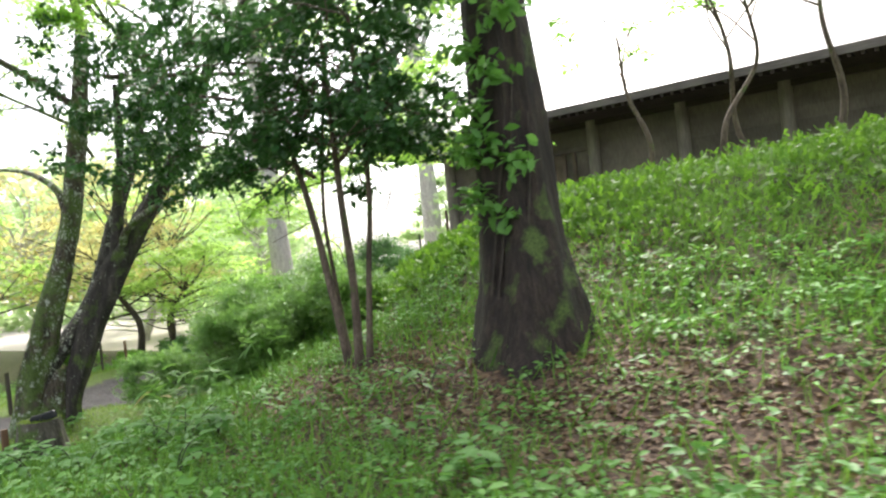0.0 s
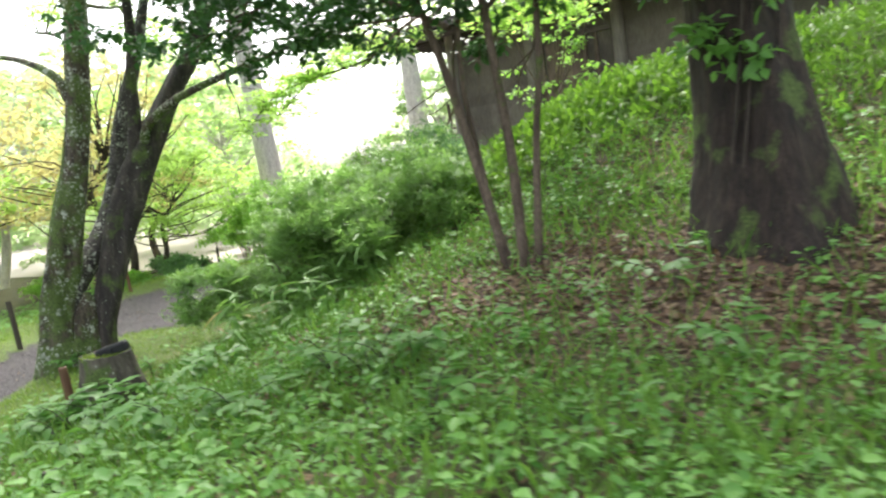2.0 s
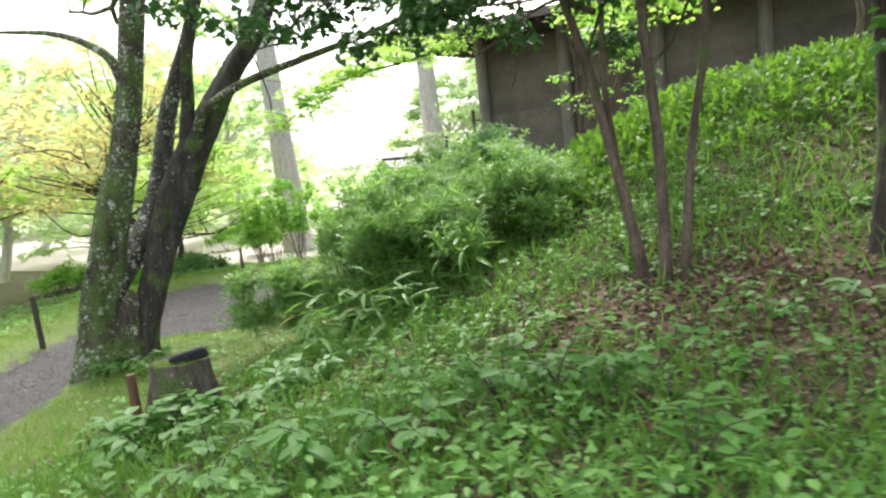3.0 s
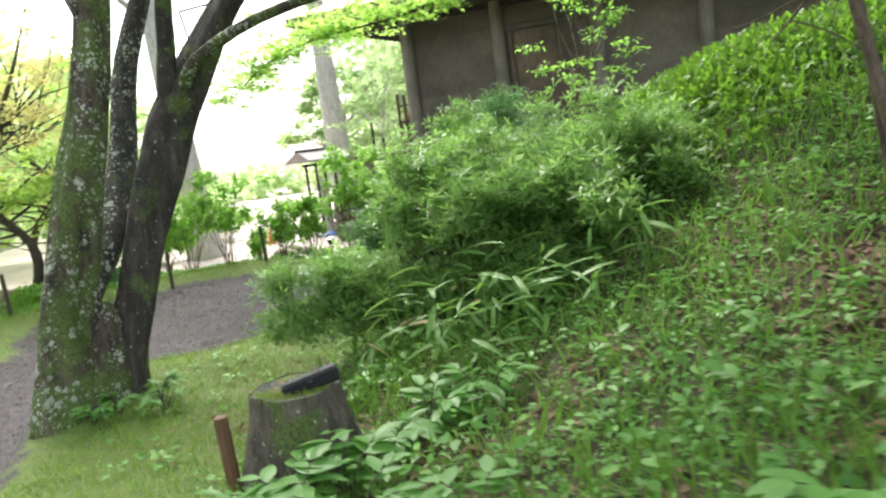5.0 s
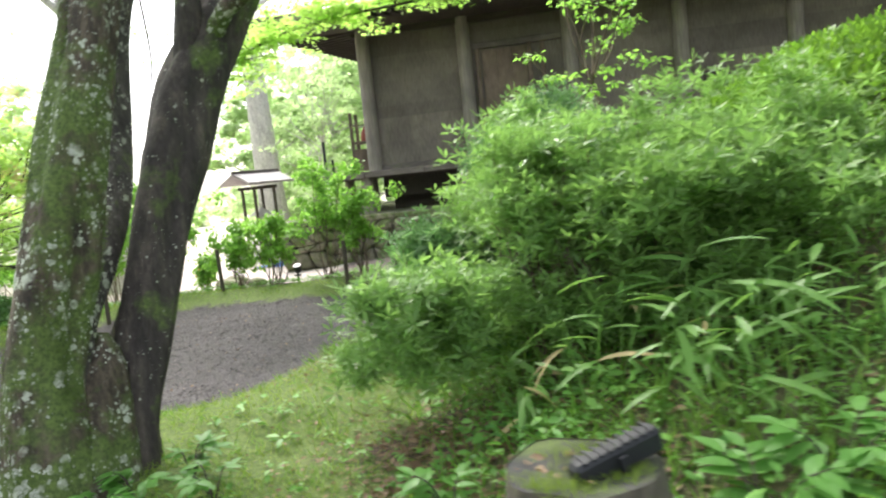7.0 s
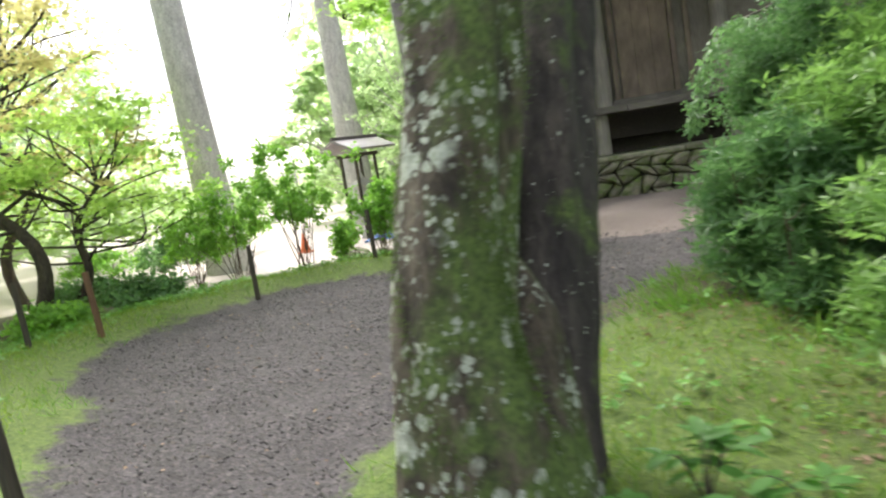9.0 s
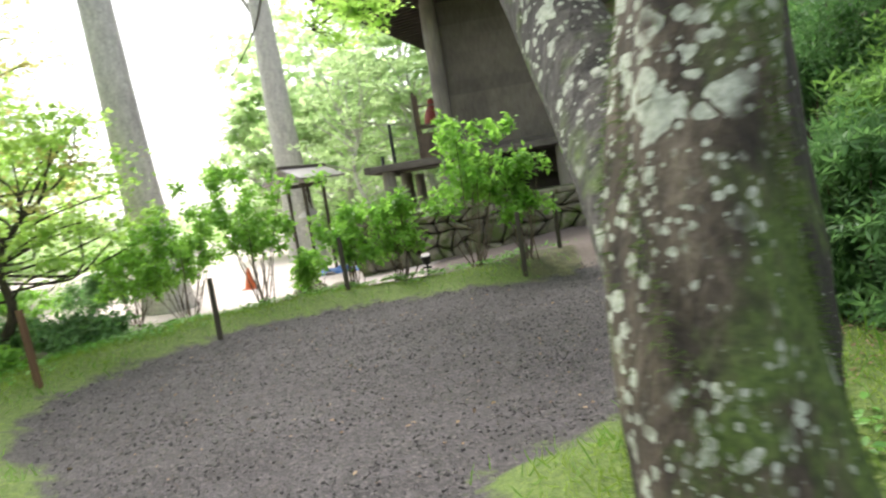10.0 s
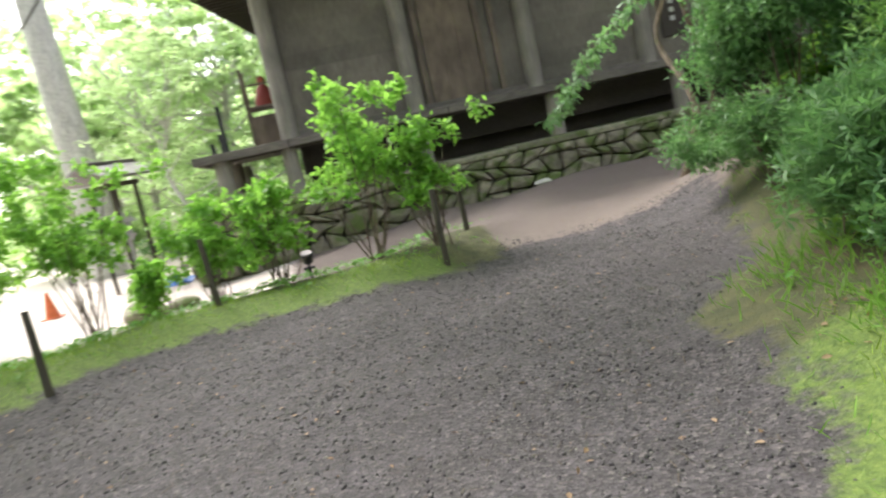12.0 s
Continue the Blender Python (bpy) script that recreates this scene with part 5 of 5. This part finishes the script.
rng = np.random.default_rng(301)
c = scatter(rng, 40000, -0.5, 17.5, -21.5, -8, lambda x, y: slope(x, y) * (0.08 + 0.92 * patchy(x, y, 1.7)) * (1 - 0.82 * LIT(x, y)) * (1 - 0.6 * ss(6, 9, x) * ss(-15, -13, y)))
herbs("ground_herbs", "dense low broad-leaved weeds covering the slope", rng, c, (4, 8), 0.065, 0.09, 0.06, OVAL, M_HERB)
c = scatter(rng, 4800, 0.8, 13, -20.5, -12.5, lambda x, y: slope(x, y) * patchy(x, y, 0.9, 2) * (1 - 0.6 * LIT(x, y)))
herbs("leafy_weeds", "taller fresh green weeds among the grass", rng, c, (5, 10), 0.1, 0.16, 0.082, OVAL, M_HERB)
c = scatter(rng, 105000, -0.8, 17.5, -21.5, -8, lambda x, y: slope(x, y) * (0.35 + 0.65 * patchy(x, y, 1.1, 4)) * (1 - 0.8 * LIT(x, y)))
n = len(c)
tagged(new("slope_grass", leaf_mesh("slope_grass", BLADE, c, rng.normal(0, 0.55, (n, 3)) + (0, 0, 1), rng.normal(0, 1, (n, 3)), rng.uniform(0.1, 0.28, n), M_GRASS)), "thin uneven grass on the slope", "grass", kind="stuff")
c = scatter(rng, 110000, 2.6, 13.5, -12.6, -7.2, lambda x, y: slope(x, y) * ss(-12.9, -10.2, y + 0.12 * (x - 5) + 1.6 * (patchy(x, y, 0.8, 1) - 0.5)) * (0.35 + 0.65 * patchy(x, y, 1.0, 1)) * (1 - 0.8 * ss(6.0, 9.0, x)))
n = len(c)
al = rng.normal(0, 0.75, (n, 3)) + (0, -0.2, 0.8)
c[:, 2] += rng.uniform(0.0, 0.24, n)
tagged(new("bright_undergrowth", leaf_mesh("bright_undergrowth", SPRAY, c, al, rng.normal(0, 0.5, (n, 3)) + (0, -0.3, 1), rng.uniform(0.08, 0.2, n), M_FERN)), "soft bright green undergrowth on the upper slope", "undergrowth", kind="stuff")
c = scatter(rng, 190000, -9, 4, -20.5, -6.2, lambda x, y: np.clip(zone_weights(x, y)["moss"] * 1.2 - 0.25, 0, 1) * ss(0.1, 0.45, -path_depth(x, y)) * (0.4 + 0.6 * patchy(x, y, 2.2, 3)))
n = len(c)
tagged(new("moss", leaf_mesh("moss", BLADE, c, rng.normal(0, 0.8, (n, 3)) + (0, 0, 1), rng.normal(0, 1, (n, 3)), rng.uniform(0.03, 0.1, n), M_MOSS_TUFT)), "yellow-green moss and fine grass along the verge", "moss", kind="stuff")
c = scatter(rng, 26000, -9, 3, -20.5, -5.4, lambda x, y: ss(0.3, 0.9, -path_depth(x, y)) * (0.15 + 0.85 * ss(0.4, 1.6, -path_depth(x, y))) * (1 - 0.85 * ss(-2.0, -1.0, x) * (1 - ss(-10.5, -9.5, y))) * (1 - ss(1.6, 2.6, x)) * (1 - ss(-6.0, -5.3, y)) * patchy(x, y, 1.6, 6))
herbs("verge_herbs", "small leafy weeds in the mossy verge", rng, c, (4, 8), 0.06, 0.07, 0.065, OVAL, M_HERB)
c = scatter(rng, 80000, -2, 13, -20, -11.5, lambda x, y: ss(0.0, 0.6, -path_depth(x, y)) * (0.5 * slope(x, y) * (1 - patchy(x, y, 1.7)) + 0.9 * np.exp(-((x - 1.25) / 0.6) ** 2 - ((y + 14.6) / 0.7) ** 2) + LIT(x, y) * (0.3 + 0.7 * patchy(x, y, 1.5, 9)) + 0.22 * ss(-13.2, -12.4, y) * (1 - ss(0.8, 1.6, x)) * patchy(x, y, 2.2, 8)))
n = len(c)
c[:, 2] += 0.012
tagged(new("leaf_litter", leaf_mesh("leaf_litter", OVAL, c, rng.normal(0, 1, (n, 3)) * (1, 1, 0.3), rng.normal(0, 0.35, (n, 3)) + (0, 0, 1), rng.uniform(0.04, 0.1, n) * np.where(c[:, 0] < 1.0, 0.55, 1.0), M_DEAD)), "brown dead leaves under the cedar", "dead leaves", kind="stuff")
c = scatter(rng, 5200, -8, 9, -21, -3, lambda x, y: ss(0.0, 0.4, path_depth(x, y)) * (0.35 + 0.65 * patchy(x, y, 1.9, 5)))
n = len(c)
c[:, 2] += 0.008
tagged(new("fallen_leaves", leaf_mesh("fallen_leaves", OVAL, c, rng.normal(0, 1, (n, 3)) * (1, 1, 0.2), rng.normal(0, 0.3, (n, 3)) + (0, 0, 1), rng.uniform(0.015, 0.05, n), M_DEAD)), "scattered fallen leaf bits on the gravel", "dead leaves", kind="stuff")
c = scatter(rng, 60000, -8, 3, -20, -6.3, lambda x, y: ss(-0.15, 0.3, -path_depth(x, y)) * (1 - ss(1.6, 3.2, -path_depth(x, y))) * (0.1 + 0.9 * patchy(x, y, 2.7, 9) ** 2) * (1 - 0.3 * ss(-2.2, -0.8, x) * ss(-12.7, -11.6, y)))
n = len(c)
tagged(new("verge_grass", leaf_mesh("verge_grass", BLADE, c, rng.normal(0, 0.7, (n, 3)) + (0, 0, 1), rng.normal(0, 1, (n, 3)), rng.uniform(0.04, 0.13, n), M_GRASS)), "short uneven grass at the path edge", "grass", kind="stuff")
fringe = scatter(rng, 15000, -0.9, 2.2, -12.0, -6.6, lambda x, y: np.exp(-((path_depth(x, y) + 0.75) / 0.35) ** 2) * (0.1 + 0.9 * patchy(x, y, 2.3, 2) ** 2))
n = len(fringe)
tagged(new("fringe_grass", leaf_mesh("fringe_grass", BLADE, fringe, rng.normal(0, 0.5, (n, 3)) + (-0.5, -0.1, 0.9), rng.normal(0, 1, (n, 3)), rng.uniform(0.06, 0.22, n), M_GRASS)), "long fine grass hanging out under the evergreen bush", "grass", kind="stuff")
bits = scatter(rng, 5200, -6, 2, -15, -6.6, lambda x, y: ss(-0.1, 0.3, path_depth(x, y)) * patchy(x, y, 1.4, 3))
n = len(bits)
bits[:, 2] += 0.006
tagged(new("fallen_twigs", leaf_mesh("fallen_twigs", BLADE, bits, rng.normal(0, 1, (n, 3)) * (1, 1, 0.08), rng.normal(0, 0.2, (n, 3)) + (0, 0, 1), rng.uniform(0.03, 0.13, n), M_TWIG)), "small dark twigs and needles on the gravel", "twigs", kind="stuff")
OCTA = (np.array([(1, 0, 0), (0, 1, 0), (-1, 0, 0), (0, -1, 0), (0, 0, 0.7), (0, 0, -0.6)]) * 0.5, np.array([(0, 1, 4), (1, 2, 4), (2, 3, 4), (3, 0, 4), (1, 0, 5), (2, 1, 5), (3, 2, 5), (0, 3, 5)]))


def gravel_material():
    m, n, l, b = material("loose_gravel")
    isl = n.new("ShaderNodeNewGeometry").outputs["Random Per Island"]
    l.new(ramp(n, l, isl, [(0, (0.018, 0.016, 0.017)), (0.55, (0.056, 0.049, 0.052)), (0.9, (0.1, 0.09, 0.09)), (1, (0.17, 0.157, 0.147))]), b.inputs["Base Color"])
    b.inputs["Roughness"].default_value = 0.85
    return m


M_PEBBLE = gravel_material()
c = scatter(rng, 85000, -6.5, 4.5, -20.5, -6.5, lambda x, y: ss(-0.15, 0.25, path_depth(x, y)) * (0.3 + 0.7 * patchy(x, y, 2.5, 8)))
n = len(c)
tagged(new("loose_gravel", leaf_mesh("loose_gravel", OCTA, c, rng.normal(0, 1, (n, 3)) * (1, 1, 0.3), rng.normal(0, 0.4, (n, 3)) + (0, 0, 1), rng.uniform(0.014, 0.042, n) * rng.uniform(0.55, 1.0, n), M_PEBBLE)), "loose dark grey gravel on the path", "gravel", kind="stuff")


# ---- single plants that stand out ----
def leaf_object_mesh(name, length, width, mat, curl=0.15, n=6):
    """One broad leaf along y with a folded midrib."""
    bm = bmesh.new()
    rows = []
    for i in range(n + 1):
        t = i / n
        w = width * math.sin(math.pi * min(1, t * 0.94 + 0.05)) ** 0.8 * (1 - 0.25 * t)
        z = -curl * length * t * t
        rows.append([bm.verts.new((-w / 2, t * length, z + 0.1 * w)), bm.verts.new((0, t * length, z)), bm.verts.new((w / 2, t * length, z + 0.1 * w))])
    for a, b in zip(rows[:-1], rows[1:]):
        bm.faces.new((a[0], a[1], b[1], b[0]))
        bm.faces.new((a[1], a[2], b[2], b[1]))
    me = bpy.data.meshes.new(name)
    bm.to_mesh(me)
    bm.free()
    me.materials.append(mat)
    return smooth(me)


BROAD = leaf_object_mesh("leaf", 0.15, 0.075, M_HERB)
LONG = leaf_object_mesh("leaf", 0.3, 0.05, M_SASA, 0.3, 8)
DRY = leaf_object_mesh("leaf", 0.32, 0.04, M_STRAW, 0.45, 8)


def sapling(x, y, seed, stems=3, hgt=0.3, scale=1.0):
    rng = np.random.default_rng(seed)
    t = thing("broadleaf_seedling", "fresh green seedling with paired oval leaves", "seedling", "seedlings on the slope", at=Matrix.Translation(on_ground(x, y, -0.02)))
    for s in range(stems):
        a = rng.uniform(0, 6.28)
        tip = np.array([math.cos(a) * hgt * 0.8, math.sin(a) * hgt * 0.8, hgt * rng.uniform(0.7, 1.1)])
        ln = curve_points([(0, 0, 0), tip * 0.5 + (0, 0, 0.08), tip], 7)
        stem = limb_part("stem", [tube(ln, np.linspace(0.006, 0.003, 7), 5)], M_TWIG, t)
        for j in range(2, 7):
            for sg in (-1, 1):
                rz = math.degrees(a) - 90 + sg * rng.uniform(45, 75) if j < 6 else math.degrees(a) - 90 + sg * 18
                part("leaf", BROAD, M_HERB, t, at=pose(*ln[j], rng.uniform(-15, 20), rng.uniform(-15, 15), rz) @ Matrix.Scale(scale * rng.uniform(0.75, 1.15), 4))
    return t


for k, (x, y, st, hh, sc) in enumerate(((2.95, -17.0, 4, 0.32, 1.0), (3.25, -17.25, 3, 0.28, 1.0), (2.62, -16.95, 4, 0.3, 1.1), (2.42, -16.85, 3, 0.3, 1.0), (2.75, -16.7, 4, 0.34, 1.2), (3.6, -17.1, 3, 0.3, 1.0), (5.0, -17.4, 4, 0.36, 1.1), (5.35, -17.2, 3, 0.3, 1.0), (7.7, -15.2, 4, 0.4, 0.9), (6.9, -17.3, 3, 0.3, 1.0),
                                            (1.55, -15.2, 3, 0.25, 0.8), (4.3, -17.7, 3, 0.3, 0.9), (8.3, -16.2, 3, 0.3, 0.9), (6.0, -16.4, 3, 0.28, 0.8), (2.3, -17.15, 3, 0.2, 0.7), (9.3, -16.6, 3, 0.34, 0.9), (5.95, -16.55, 5, 0.4, 1.0), (6.2, -16.4, 4, 0.36, 0.9), (5.7, -16.62, 4, 0.34, 0.9), (2.9, -15.75, 5, 0.3, 1.15), (3.25, -15.6, 4, 0.28, 1.1), (2.72, -16.0, 4, 0.26, 1.1))):
    sapling(x, y, 400 + k, st, hh, sc)


def bamboo_grass(x, y, seed, leaves=14, hgt=0.55, dry=0):
    rng = np.random.default_rng(seed)
    t = thing("bamboo_grass", "clump of long arching bamboo-grass leaves", "bamboo grass", "bamboo grass before the bush", at=Matrix.Translation(on_ground(x, y, -0.02)))
    for s in range(4):
        a = rng.uniform(0, 6.28)
        tip = np.array([math.cos(a) * 0.18, math.sin(a) * 0.18, hgt * rng.uniform(0.7, 1.1)])
        ln = curve_points([(0, 0, 0), tip * 0.5, tip], 6)
        limb_part("stem", [tube(ln, np.linspace(0.005, 0.003, 6), 5)], M_SASA, t)
        for j in range(leaves // 4):
            q = ln[int(rng.integers(2, 6))]
            part("leaf", DRY if (dry and rng.random() < 0.12) else LONG, M_SASA, t, at=pose(*q, rng.uniform(-25, 35), rng.uniform(-30, 30), rng.uniform(0, 360)) @ Matrix.Scale(rng.uniform(0.6, 1.2), 4))
    return t


for k, (x, y) in enumerate(((2.1, -13.9), (2.5, -14.1), (2.9, -13.95), (1.7, -13.75), (3.3, -14.2), (2.3, -14.45), (1.9, -14.3), (3.0, -14.6), (2.7, -13.6), (3.7, -14.0), (4.3, -14.2), (1.3, -13.5), (3.5, -14.8), (2.95, -14.9), (3.35, -14.5), (3.85, -14.55), (3.15, -15.1), (2.65, -14.75))):
    bamboo_grass(x, y, 500 + k, 16, 0.5 + 0.12 * (k % 3), 1 if k < 8 else 0)
for k, (x, y) in enumerate(((-0.35, -14.95), (-0.2, -14.6), (-0.45, -15.15), (0.1, -14.9))):
    sapling(x, y, 450 + k, 4, 0.2, 0.75)
# hanging green frond over the end of the terrace
frond = thing("hanging_frond", "feathery green branch hanging beside the hall", "branch")
rng = np.random.default_rng(600)
ln = curve_points([(1.75, -8.6, 2.1), (1.5, -7.6, 2.05), (1.35, -6.3, 1.7), (1.4, -5.0, 1.25), (1.43, -3.9, 0.85)], 18)
limb_part("twig", [tube(ln, np.linspace(0.02, 0.005, 18), 6)], M_TWIG, frond)
part("foliage", crown_mesh("foliage", rng, ln[3:], [(0.2, 0.2, 0.1)] * 15, [44] * 15, SPRAY, 0.13, M_LEAF_BUSH, 0.6, 0.05, 0.6), M_LEAF_BUSH, frond)
